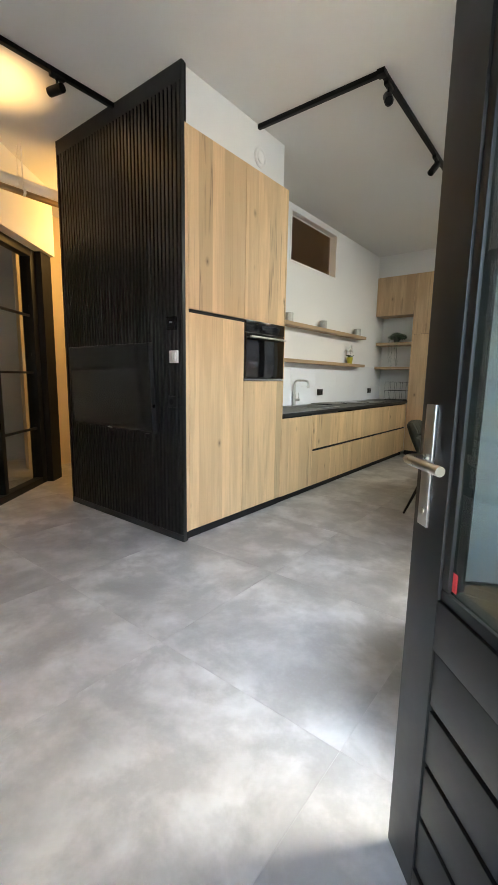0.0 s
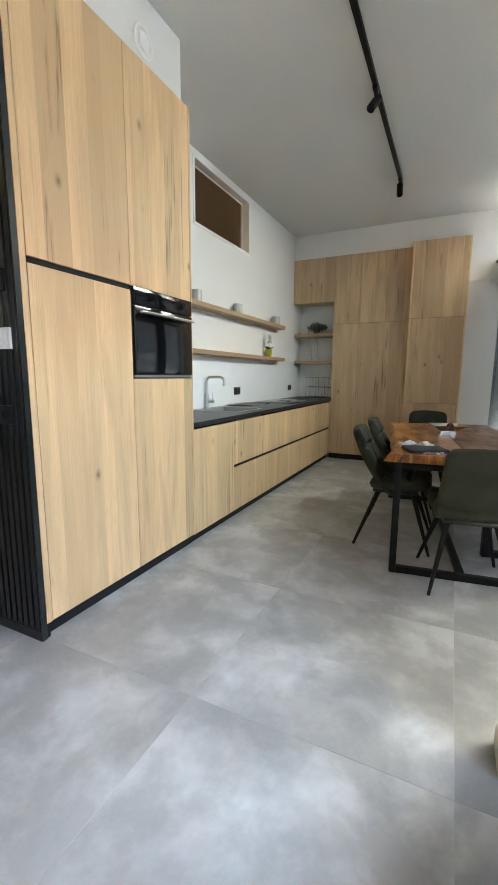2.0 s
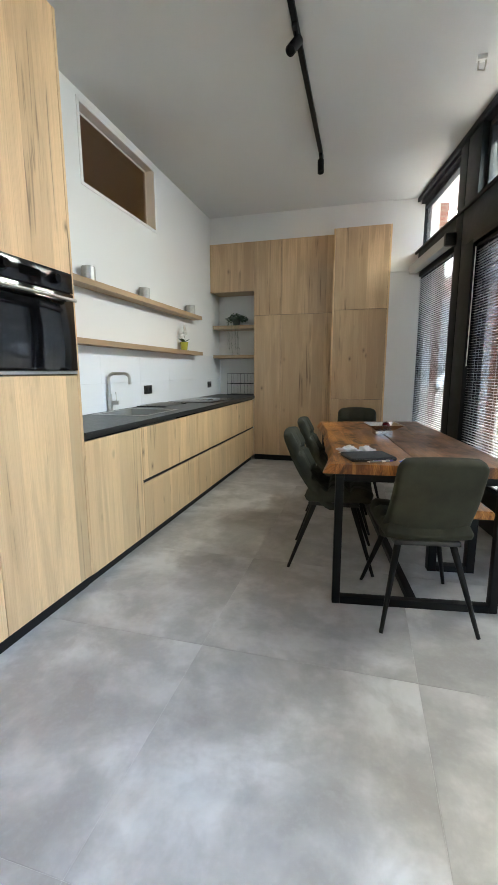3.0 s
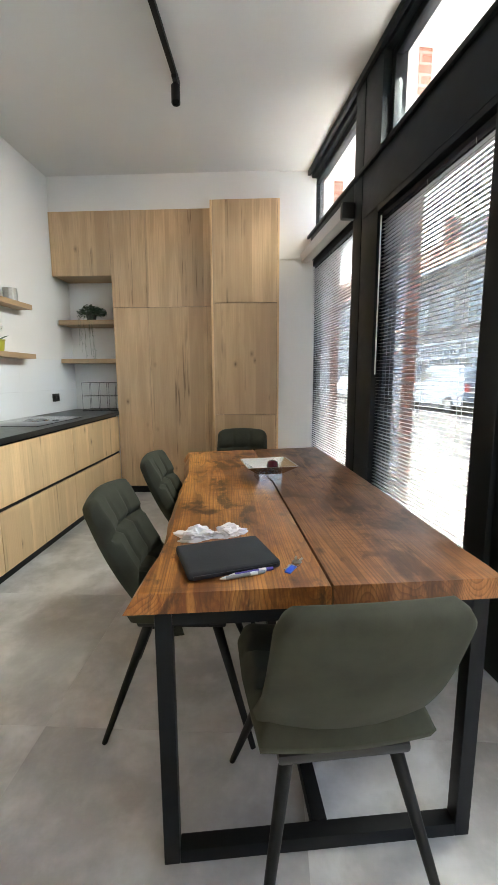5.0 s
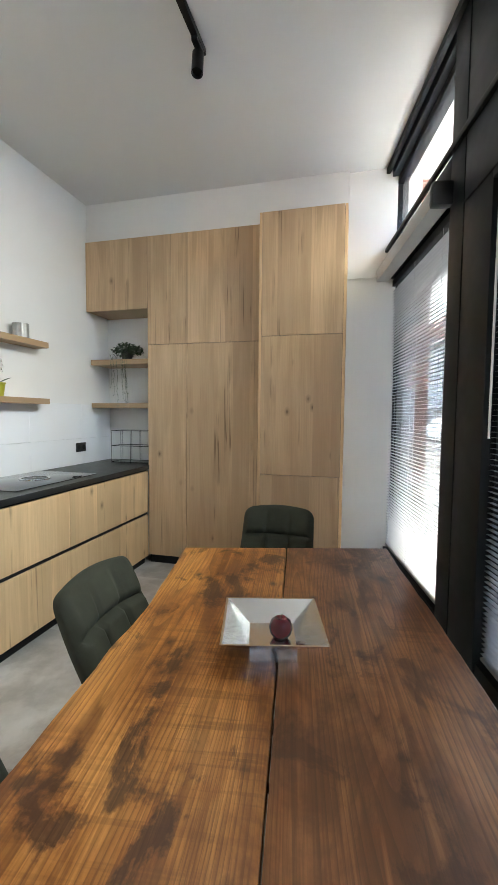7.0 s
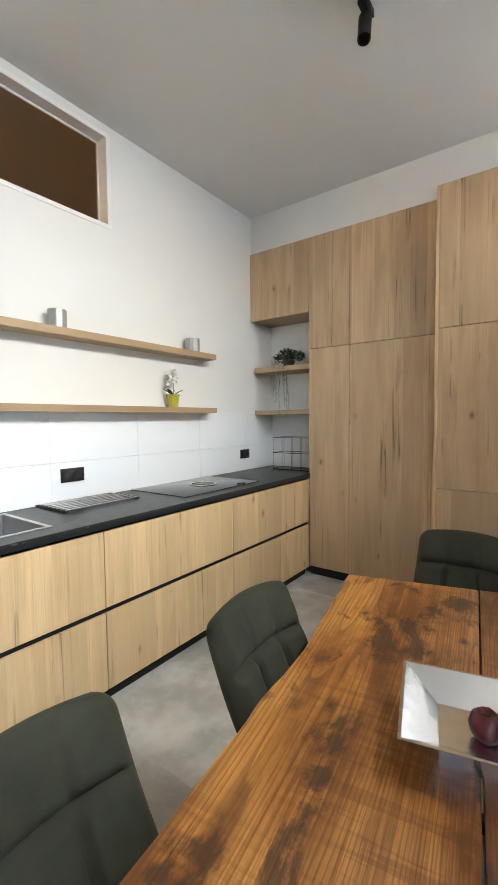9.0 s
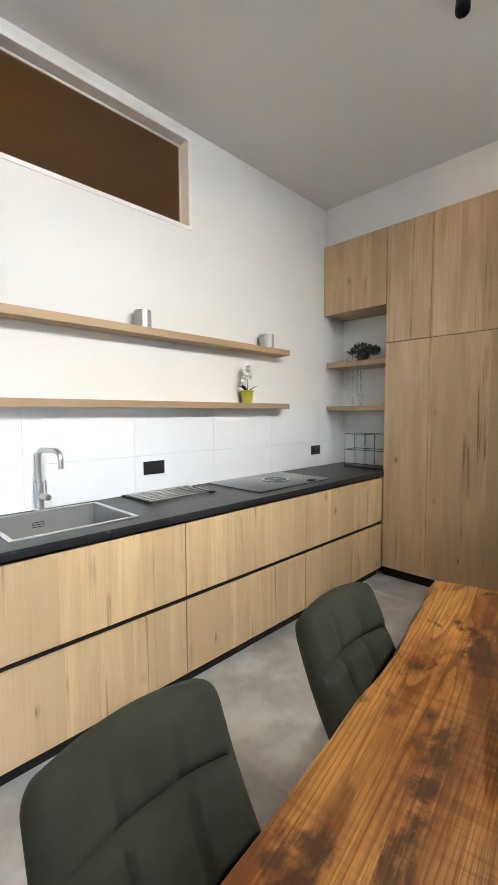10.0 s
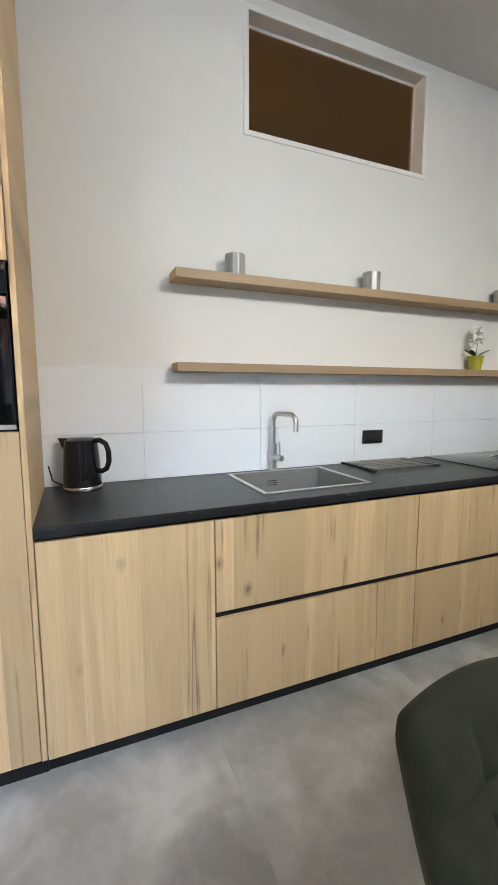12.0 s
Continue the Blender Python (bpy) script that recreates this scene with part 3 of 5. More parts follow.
ob = structure("pavement", box(-40, 30, 0.13, 3.0, -0.16, -0.06), pv, "light grey pavement in front of the shop", "pavement")
ob.matrix_world = FAC
ob = structure("pavement_far", box(-40, 30, 10.6, 12.6, -0.16, -0.06), pv, "light grey pavement across the street", "pavement")
ob.matrix_world = FAC
pier = thing("brick_pier", "red brick piers between the shop windows outside", "wall", FAC, kind="structure")
part("pier", box(-1.2, -0.03, 0.13, 0.37, -0.16, 4.2), REDBR, pier)
part("pier", box(S1 + 0.02, S2 - 0.02, 0.13, 0.30, -0.16, 4.2), REDBR, pier)
part("pier", box(S3 + 0.02, 3.06, 0.13, 0.42, -0.16, 4.2), REDBR, pier)
part("lintel", box(-1.2, 5.1, 0.13, 0.22, 4.2, 4.9), REDBR, pier)
# shop front returns that close the room
bm = bmesh.new()
cuboid(bm, -1.0, -0.02, -0.02, 0.13, 0, CEIL)
structure("wall_corner", bm, WHITE, "white corner wall beside the windows", "wall").matrix_world = FAC

PLASTER = plain("white_house_plaster", (0.42, 0.41, 0.40), 0.8, var=0.05, scale=0.8)
ROOFT = plain("red_roof_tiles", (0.30, 0.10, 0.06), 0.8, var=0.3, scale=2.5, relief=0.5, fine=8)
WINGL = plain("house_window_glass", (0.05, 0.06, 0.07), 0.08, var=0.1)


def house(s0, width, eaves, wall, low, bays):
    """A terraced house across the street: storeys, windows, gutter and tiled roof."""
    h = thing("terraced_house", "terraced brick house with white windows across the street", "house", FAC @ pose(s0, 12.6, -0.06), "terraced houses")
    W = width
    part("wall", box(0, W, 0, 6, 3.2, eaves), wall, h)
    part("ground_floor", box(0, W, -0.02, 6, 0, 3.2), low, h, "white plastered ground floor")
    part("cornice", box(0, W, -0.12, 0.0, 3.1, 3.3, bev=0.02), PLASTER, h)
    part("gutter", box(-0.02, W + 0.02, -0.35, 0.0, eaves - 0.05, eaves + 0.2, bev=0.03), PLASTER, h)
    bm = bmesh.new()
    v = [bm.verts.new(p) for p in ((0, -0.3, eaves + 0.2), (W, -0.3, eaves + 0.2), (W, 3, eaves + 3), (0, 3, eaves + 3), (0, 6, eaves + 0.2), (W, 6, eaves + 0.2))]
    for f in ((0, 1, 2, 3), (3, 2, 5, 4), (0, 3, 4), (1, 5, 2), (0, 4, 5, 1)):
        bm.faces.new([v[i] for i in f])
    roof = part("roof", bm, ROOFT, h, "red clay tile roof", 0)
    bm = box(W * 0.42, W * 0.58, 0.2, 2.0, eaves + 0.4, eaves + 1.9)
    part("dormer", bm, PLASTER, roof)
    part("chimney", box(W * 0.85, W * 0.95, 2.4, 3.2, eaves + 2, eaves + 4), REDBR, roof)
    levels = [(0.7, 1.5, True), (2.45, 0.5, True)] + [(4.1 + 3.0 * k, 1.75, False) for k in range(int((eaves - 4.2) / 2.6))]
    for z, hh, ground in levels:
        n = (bays * 4 if hh < 1 else bays * 2) if ground else bays
        for i in range(n):
            cx = W * (i + 0.5) / n
            hw = W / n * 0.34 if ground else 0.52
            win = part("window", box(cx - hw, cx + hw, -0.05, -0.021, z, z + hh), WINGL, h)
            fr = bmesh.new()
            t = 0.09
            for q in ((cx - hw - t, cx + hw + t, z + hh, z + hh + t), (cx - hw - t, cx + hw + t, z - t, z), (cx - hw - t, cx - hw, z, z + hh), (cx + hw, cx + hw + t, z, z + hh), (cx - 0.035, cx + 0.035, z, z + hh), (cx - hw, cx + hw, z + hh * 0.62, z + hh * 0.62 + 0.06)):
                cuboid(fr, q[0], q[1], -0.09, -0.02, q[2], q[3])
            part("frame", fr, PLASTER, win, "white window frame")
            part("sill", box(cx - hw - 0.15, cx + hw + 0.15, -0.16, -0.02, z - 0.17, z - 0.09), PLASTER, win)
    return h


for s, w, e, m, lo, b in ((-50.75, 8, 7.4, REDBR, PLASTER, 3), (-42.75, 7, 8.6, GREYBR, GREYBR, 3), (-35.75, 7, 7.6, PLASTER, PLASTER, 3), (-28.75, 7.5, 7.3, PLASTER, PLASTER, 3),
                          (-21.25, 10, 7.2, GREYBR, PLASTER, 4), (-11.25, 8, 7.6, GREYBR, PLASTER, 3), (-3.25, 8, 8.2, REDBR, PLASTER, 3), (4.75, 8, 7.4, PLASTER, PLASTER, 3), (12.75, 9, 7.8, REDBR, PLASTER, 3)):
    house(s, w, e, m, lo, b)


def vehicle(name, label, s, d, L, H, paint, van):
    """A parked vehicle from a lofted side outline, with wheels, windows and lamps."""
    th = thing(name, label, name.replace("_", " "), FAC @ pose(s, d, -0.16), "parked vehicles")
    W = 1.75
    if van:
        prof = [(0, 0.35), (0, 0.95), (0.1, 1.05), (0.95, 1.15), (1.55, H - 0.12), (1.9, H), (L - 0.15, H - 0.02), (L, H - 0.2), (L, 0.35)]
    else:
        prof = [(0, 0.35), (0, 0.7), (0.15, 0.8), (1.1, 0.92), (1.75, H), (2.9, H), (L - 0.35, 0.98), (L, 0.9), (L, 0.35)]
    bm = bmesh.new()
    rings = []
    for y, k in ((0, 0.04), (0.05, 0.0), (W - 0.05, 0.0), (W, 0.04)):
        rings.append([bm.verts.new((x + (k if x < L / 2 else -k), y + (0.12 if (z > 1.0 and y < 0.1) else -0.12 if z > 1.0 else 0), z - k)) for x, z in prof])
    for a, b in zip(rings, rings[1:]):
        for i in range(len(a)):
            bm.faces.new((a[i], a[(i + 1) % len(a)], b[(i + 1) % len(b)], b[i]))
    bm.faces.new(rings[0])
    bm.faces.new(rings[-1][::-1])
    body = part("body", bm, paint, th, smooth=30)
    x0, x1 = (1.15, 2.1) if van else (1.35, 2.2)
    for a, b in ((x0, x1),) + (() if van else ((2.25, 3.1),)):
        bm = bmesh.new()
        lean = 0.38
        v = [bm.verts.new(q) for q in ((a, 0.095, 1.08 if van else 0.95), (b, 0.095, 1.08 if van else 0.95), (b, 0.115, H - 0.22 if van else H - 0.1), (a + lean, 0.115, H - 0.22 if van else H - 0.1))]
        bm.faces.new(v)
        r = bmesh.ops.extrude_face_region(bm, geom=bm.faces[:])
        bmesh.ops.translate(bm, verts=[g for g in r["geom"] if isinstance(g, bmesh.types.BMVert)], vec=(0, -0.012, 0))
        part("window", bm, WINGL, body)
    for x in (0.75, L - 0.85):
        for y in (0.08, W - 0.08):
            bm = bmesh.new()
            rod(bm, (x, y - 0.1, 0.32), (x, y + 0.1, 0.32), 0.32, seg=20)
            wh = part("wheel", bm, RUBBER, th)
            bm = bmesh.new()
            rod(bm, (x, y - 0.11, 0.32), (x, y + 0.11, 0.32), 0.2, seg=16)
            part("rim", bm, INOX, wh)
    for y in (0.1, W - 0.3):
        part("tail_lamp", box(L - 0.02, L + 0.015, y, y + 0.2, 0.85, 1.15), plain("red_lamp_lens", (0.5, 0.03, 0.02), 0.2), th)
        part("headlight", box(-0.015, 0.03, y, y + 0.2, 0.68, 0.85), INOX, th)
    part("bumper", box(-0.06, L + 0.06, 0.02, W - 0.02, 0.3, 0.48, bev=0.03), RUBBER, th)
    return th


SILVER = plain("silver_car_paint", (0.33, 0.34, 0.35), 0.4, 0.3, var=0.03)
WPAINT = plain("white_car_paint", (0.75, 0.76, 0.77), 0.25, 0.0, var=0.03)
vehicle("van", "silver delivery van parked across the street", -14.25, 8.6, 4.4, 1.85, SILVER, True)
vehicle("car", "silver hatchback parked across the street", -20.5, 8.7, 4.1, 1.45, SILVER, False)
vehicle("car", "white car parked across the street", -25.4, 8.7, 4.2, 1.45, WPAINT, False)
vehicle("car", "pale car parked across the street", -6.9, 8.7, 4.2, 1.45, WPAINT, False)

# ---- kitchen ----
GAP = 0.002


tall = thing("tall_kitchen_unit", "tall oak kitchen unit with oven niche and black plinth", "kitchen cabinet", (-2.4, 2.6, 0))


def local(parent, bm):
    bm.transform(Matrix.Translation(-parent.matrix_world.translation))
    return bm


def kpart(name, bm, mat, parent, label=""):
    """A part given in room coordinates under a thing that is only shifted."""
    return part(name, local(parent, bm), mat, parent, label)


def panel_y(parent, name, y0, y1, z0, z1, mat=OAKY):
    return kpart(name, box(FX - 0.02, FX, y0 + GAP, y1 - GAP, z0, z1, bev=0.0012, seg=1), mat, parent)


def panel_x(parent, name, x0, x1, y, z0, z1, mat=OAKX_SHADED):
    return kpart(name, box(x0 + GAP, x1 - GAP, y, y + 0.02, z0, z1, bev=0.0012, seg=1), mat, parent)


kpart("side_panel", box(WX, FX, TY0, TY0 + 0.030, 0.075, 2.957, bev=0.0015, seg=1), OAKY, tall)
kpart("side_panel", box(WX, FX + 0.001, TY1 - 0.018, TY1, 0.075, 2.957, bev=0.0015, seg=1), OAKY, tall)
bm = bmesh.new()
cuboid(bm, WX, FX - 0.022, TY0 + 0.03, 2.63, 0.075, 2.945)
cuboid(bm, WX, FX - 0.022, 2.63, TY1 - 0.018, 0.075, 1.235)
cuboid(bm, WX, FX - 0.022, 2.63, TY1 - 0.018, 1.76, 2.945)
cuboid(bm, WX, -2.6, 2.63, TY1 - 0.018, 1.235, 1.76)
kpart("carcass", bm, BLACK, tall)
kpart("plinth", box(WX, FX - 0.035, TY0 + 0.005, TY1, 0, 0.075), BLACK, tall)
panel_y(tall, "door", TY0 + 0.031, 2.636, 0.078, 1.727)
panel_y(tall, "door", 2.636, TY1 - 0.018, 0.078, 1.236)
panel_y(tall, "door", TY0 + 0.031, 2.636, 1.755, 2.955)
panel_y(tall, "door", 2.636, TY1 - 0.018, 1.755, 2.955)
kpart("grip_channel", box(FX - 0.03, FX - 0.012, TY0 + 0.031, 2.636, 1.728, 1.754), BLACK, tall)

oven = thing("oven", "built-in black oven with steel trim and two knobs", "oven", (-2.3, 2.935, 1.24))
kpart("housing", box(-2.58, FX - 0.004, 2.645, 3.225, 1.242, 1.752), BLKPLAST, oven)
kpart("control_panel", box(FX - 0.004, FX + 0.012, 2.645, 3.225, 1.655, 1.752, bev=0.003), BLKGLOSS, oven)
d = kpart("door", box(FX - 0.004, FX + 0.014, 2.648, 3.222, 1.262, 1.648, bev=0.003), BLKGLASS, oven, "black glass oven door")
kpart("vent_strip", box(FX - 0.004, FX + 0.006, 2.645, 3.225, 1.244, 1.258), INOX, oven)
bm = bmesh.new()
rod(bm, (FX + 0.045, 2.67, 1.615), (FX + 0.045, 3.20, 1.615), 0.009)
for y in (2.70, 3.17):
    rod(bm, (FX + 0.01, y, 1.615), (FX + 0.045, y, 1.615), 0.007)
h = part("handle", local(oven, bm), INOX, oven, "brushed steel bar handle")
for y in (2.78, 3.09):
    bm = bmesh.new()
    rod(bm, (FX + 0.012, y, 1.705), (FX + 0.018, y, 1.705), 0.029, seg=28)
    rod(bm, (FX + 0.018, y, 1.705), (FX + 0.040, y, 1.705), 0.021, 0.019, seg=28)
    part("knob", local(oven, bm), BLKGLOSS, oven, "round black knob")
kpart("display", box(FX + 0.012, FX + 0.0135, 2.87, 3.0, 1.685, 1.725), BLKGLASS, oven)


def base_unit(y0, y1, rows):
    u = thing("base_cabinet", "oak base cabinet with handleless fronts and black plinth", "kitchen cabinet", (-2.4, (y0 + y1) / 2, 0), "kitchen base units")
    kpart("carcass", box(WX, FX - 0.022, y0, y1, 0.072, 0.73 if y0 < 4.42 < y1 else 0.878), BLACK, u)
    kpart("plinth", box(WX, FX - 0.04, y0, y1, 0, 0.072), BLACK, u)
    for z0, z1 in rows:
        panel_y(u, "drawer_front" if len(rows) > 1 else "door", y0, y1, z0, z1)
    if len(rows) > 1:
        kpart("grip_channel", box(FX - 0.03, FX - 0.015, y0, y1, 0.46, 0.486), BLACK, u)
    return u


base_unit(TY1 + 0.001, 3.875, ((0.072, 0.866),))
two = ((0.072, 0.459), (0.487, 0.866))
base_unit(3.875, 4.908, two)
base_unit(4.908, 5.918, two)
base_unit(5.918, 7.008, two)

SX0, SX1, SY0, SY1 = -2.68, -2.20, 4.13, 4.71
wt = thing("worktop", "thin black stone-look worktop with pale worn front edge", "worktop", (-2.4, 5.1, 0.92))
zt, zb = 0.92, 0.882
hw = holed_wall(-zt, -zb, TY1 + 0.001, EY - 0.005, WX, FX + 0.010, SY0 + 0.012, SY1 - 0.012, SX0 + 0.012, SX1 - 0.012)
hw.transform(Matrix(((0, 0, 1, 0), (0, 1, 0, 0), (-1, 0, 0, 0), (0, 0, 0, 1))))
kpart("slab", hw, TOPB, wt)
kpart("corner_slab", box(WX, FX - 0.03, EY - 0.005, 7.38, zb, zt), TOPB, wt)
kpart("front_edge", box(FX + 0.010, FX + 0.0125, TY1 + 0.001, EY - 0.005, zt - 0.012, zt - 0.0005), TOPEDGE, wt, "pale chipped front edge")

sink = thing("sink", "square brushed steel kitchen sink set into the worktop", "sink", (-2.45, 4.42, 0.92))
bm = bmesh.new()
w = 0.022
for q in ((SX0, SX1, SY0, SY0 + w), (SX0, SX1, SY1 - w, SY1), (SX0, SX0 + w, SY0 + w, SY1 - w), (SX1 - w, SX1, SY0 + w, SY1 - w)):
    cuboid(bm, *q, 0.921, 0.9245)
kpart("rim", bm, INOX, sink)
bm = bmesh.new()
x0, x1, y0, y1 = SX0 + w, SX1 - w, SY0 + w, SY1 - w
for q in ((x0 - .004, x0, y0, y1, 0.74, 0.922), (x1, x1 + .004, y0, y1, 0.74, 0.922), (x0 - .004, x1 + .004, y0 - .004, y0, 0.74, 0.922), (x0 - .004, x1 + .004, y1, y1 + .004, 0.74, 0.922), (x0 - .004, x1 + .004, y0 - .004, y1 + .004, 0.735, 0.74)):
    cuboid(bm, *q)
kpart("basin", bm, BASIN, sink)
bm = bmesh.new()
lathe(bm, [(0, 0.004), (0.03, 0.004), (0.045, 0.001), (0.048, 0)], at=(-2.45, 4.42, 0.7405))
kpart("drain", bm, CHROME, sink)
for i in range(3):
    kpart("overflow_slot", box(x0, x0 + 0.002, 4.36, 4.42, 0.868 - i * 0.012, 0.871 - i * 0.012), STEELB, sink)

tap = thing("kitchen_tap", "brushed steel kitchen tap with square arch spout", "tap", (-2.70, 4.415, 0.92))
bm = bmesh.new()
lathe(bm, [(0, 0), (0.027, 0), (0.027, 0.006), (0.022, 0.01), (0.022, 0.15), (0.0, 0.15)])
part("body", bm, INOX, tap)
bm = bmesh.new()
ux, uy = 0.96, 0.27
R = 0.045
pts = [(0, 0, 0.14), (0, 0, 0.32 - R)] + [(ux * (R - a), uy * (R - a), z) for a, z in [(R * math.cos(radians(t)), 0.32 - R + R * math.sin(radians(t))) for t in range(15, 91, 15)]]
tip = 0.18
pts += [(ux * (tip - R + a), uy * (tip - R + a), z) for a, z in [(R * math.sin(radians(t)), 0.32 - R + R * math.cos(radians(t))) for t in range(0, 91, 15)]]
pts += [(ux * tip, uy * tip, 0.23)]
tube(bm, pts, 0.0135, 14)
part("spout", bm, INOX, tap)
bm = bmesh.new()
rod(bm, (0.0, 0.0, 0.075), (ux * 0.075, uy * 0.075, 0.075), 0.017, seg=18)
part("valve", bm, INOX, tap)
bm = bmesh.new()
rod(bm, (ux * 0.06, uy * 0.06, 0.08), (ux * 0.055, uy * 0.055, 0.165), 0.004, seg=8)
part("lever", bm, INOX, tap)

rack = thing("draining_rack", "roll-up steel rod draining rack lying on the worktop", "draining rack", (-2.585, 5.14, 0.921))
for i in range(8):
    x = -0.15 + i * 0.043
    bm = bmesh.new()
    rod(bm, (x, -0.235, 0.012), (x, 0.235, 0.012), 0.0036, seg=8)
    part("rod", bm, RODS, rack)
for y in (-0.235, 0.235):
    part("edge_strip", box(-0.165, 0.165, y - 0.012, y + 0.012, 0.0, 0.008, bev=0.002), RUBBER, rack, "black rubber edge strip")

hob = thing("induction_hob", "black glass induction hob with round central extractor", "hob", (-2.5, 6.02, 0.921))
kpart("glass_plate", box(-2.72, -2.19, 5.557, 6.36, 0.921, 0.926, bev=0.002), HOBG, hob)
bm = bmesh.new()
lathe(bm, [(0.102, 0.0), (0.102, 0.005), (0.092, 0.006), (0.086, 0.004), (0.086, 0.0)], 40, (0.05, -0.017, 0.005))
part("extractor_ring", bm, CHROME, hob, "polished steel extractor ring")
bm = bmesh.new()
lathe(bm, [(0, 0.006), (0.05, 0.006), (0.074, 0.003), (0.074, 0)], 32, (0.05, -0.017, 0.005))
part("extractor_cover", bm, BLKPLAST, hob)
bm = bmesh.new()
lathe(bm, [(0, 0.009), (0.012, 0.009), (0.016, 0.005)], 20, (0.05, -0.017, 0.005))
part("knob", bm, CHROME, hob)

k = thing("kettle", "glossy black electric kettle with steel base ring", "kettle", (-2.62, 3.415, 0.921, 0, 0, 60))
bm = bmesh.new()
lathe(bm, [(0, 0.02), (0.083, 0.02), (0.082, 0.06), (0.077, 0.14), (0.072, 0.2), (0.068, 0.226), (0.05, 0.236), (0, 0.238)], 32)
part("body", bm, BLKGLOSS, k)
bm = bmesh.new()
lathe(bm, [(0, 0), (0.082, 0), (0.085, 0.004), (0.085, 0.018), (0.083, 0.021), (0, 0.021)], 32)
part("base_ring", bm, CHROME, k, "steel base ring")
bm = bmesh.new()
tube(bm, [(0.06, 0, 0.222), (0.09, 0, 0.226), (0.118, 0, 0.21), (0.13, 0, 0.175), (0.13, 0, 0.13), (0.118, 0, 0.098), (0.095, 0, 0.085), (0.078, 0, 0.09)], 0.012, 12)
part("handle", bm, BLKGLOSS, k)
bm = bmesh.new()
v = [bm.verts.new(q) for q in ((-0.05, 0.035, 0.235), (-0.05, -0.035, 0.235), (-0.112, 0, 0.232), (-0.07, 0.02, 0.17), (-0.07, -0.02, 0.17))]
for f in ((0, 1, 2), (0, 2, 3), (1, 4, 2), (2, 4, 3), (0, 3, 4, 1)):
    bm.faces.new([v[i] for i in f])
part("spout", bm, BLKGLOSS, k)
cord = bmesh.new()
tube(cord, [(-2.66, 3.36, 0.925), (-2.69, 3.33, 0.93), (-2.72, 3.285, 0.95), (-2.725, 3.275, 1.0), (-2.728, 3.27, 1.02)], 0.0035, 6)
solid("power_cord", cord, RUBBER, "black kettle cord leaning against the wall", "cable")

# splashback: each tile a piece
sb = thing("splashback", "large glossy white wall tiles above the worktop", "splashback", kind="structure")
kpart("adhesive_bed", box(WX, WX + 0.003, TY1, 7.38, 0.92, 1.474), plain("pale_grout", (0.80, 0.80, 0.80), 0.4), sb)
edges = [TY1, 3.71, 4.35, 4.99, 5.63, 6.27, 6.91, 7.38]
for z0, z1 in ((0.921, 1.158), (1.160, 1.474)):
    for a, b in zip(edges, edges[1:]):
        kpart("tile", box(WX + 0.003, WX + 0.0095, a + 0.0005, b - 0.0005, z0, z1, bev=0.0006, seg=1), GLOSSW, sb)


def shelf(y0, y1, z0, z1, x1):
    t = thing("wall_shelf", "long floating oak wall shelf above the worktop", "shelf", (WX, y0, z0), "long wall shelves")
    kpart("board", box(WX, x1 - 0.0012, y0 + 0.0012, y1 - 0.0012, z0, z1, bev=0.001, seg=1), OAKSHELF, t)
    kpart("edge_band", box(x1 - 0.0012, x1, y0, y1, z0, z1), OAKSHELF, t)
    for y in (y0, y1 - 0.0012):
        kpart("end_band", box(WX, x1 - 0.0012, y, y + 0.0012, z0, z1), OAKSHELF, t)
    return t


shelf(3.86, 6.350, 1.895, 1.938, -2.60)
shelf(3.86, 6.350, 1.460, 1.502, -2.60)

# double socket and single socket
for y0, y1, n in ((5.048, 5.20, 2), (6.822, 6.958, 2)):
    s = thing("wall_socket", "black wall socket on the white tiles", "socket", (WX + 0.0095, (y0 + y1) / 2, 1.078))
    part("plate", box(0, 0.009, y0 - (y0 + y1) / 2, y1 - (y0 + y1) / 2, -0.042, 0.042, bev=0.002), BLKPLAST, s)
    for i in range(n):
        bm = bmesh.new()
        cy = (i - (n - 1) / 2) * 0.071
        rod(bm, (0.007, cy, 0), (0.0105, cy, 0), 0.021, seg=24)
        part("insert", bm, RUBBER, s)

# tall end cabinets
e1 = thing("tall_cabinet", "tall oak cabinet wall with four doors and black plinth", "cabinet", (-1.57, 7.2, 0))
kpart("carcass", box(-2.098, -1.036, EY + 0.021, 7.45, 0.08, 2.965), BLACK, e1)
kpart("side_panel", box(-2.1, -2.08, EY + 0.022, 7.45, 0.08, 2.97, bev=0.001, seg=1), OAKY, e1)
kpart("plinth", box(-2.1, -1.036, EY + 0.03, 7.4, 0, 0.08), BLACK, e1)
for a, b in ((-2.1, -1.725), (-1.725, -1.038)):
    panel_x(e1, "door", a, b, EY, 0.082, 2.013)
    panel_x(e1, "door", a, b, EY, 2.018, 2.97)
e2 = thing("tall_cabinet", "deeper tall oak cabinet with three fronts beside the window", "cabinet", (-0.69, 7.15, 0))
kpart("carcass", box(-1.03, -0.355, 6.902, 7.45, 0.08, 2.99), BLACK, e2)
kpart("side_panel", box(-1.036, -1.016, 6.88, 7.45, 0.08, 2.998, bev=0.001, seg=1), OAKY, e2)
kpart("side_panel", box(-0.37, -0.35, 6.885, 7.45, 0.0, 2.998, bev=0.001, seg=1), OAKY, e2)
kpart("plinth", box(-1.03, -0.37, 6.92, 7.4, 0, 0.08), BLACK, e2)
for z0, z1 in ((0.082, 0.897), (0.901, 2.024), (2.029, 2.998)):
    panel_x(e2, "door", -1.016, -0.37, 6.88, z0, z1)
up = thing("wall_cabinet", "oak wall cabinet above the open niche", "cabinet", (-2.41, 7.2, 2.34))
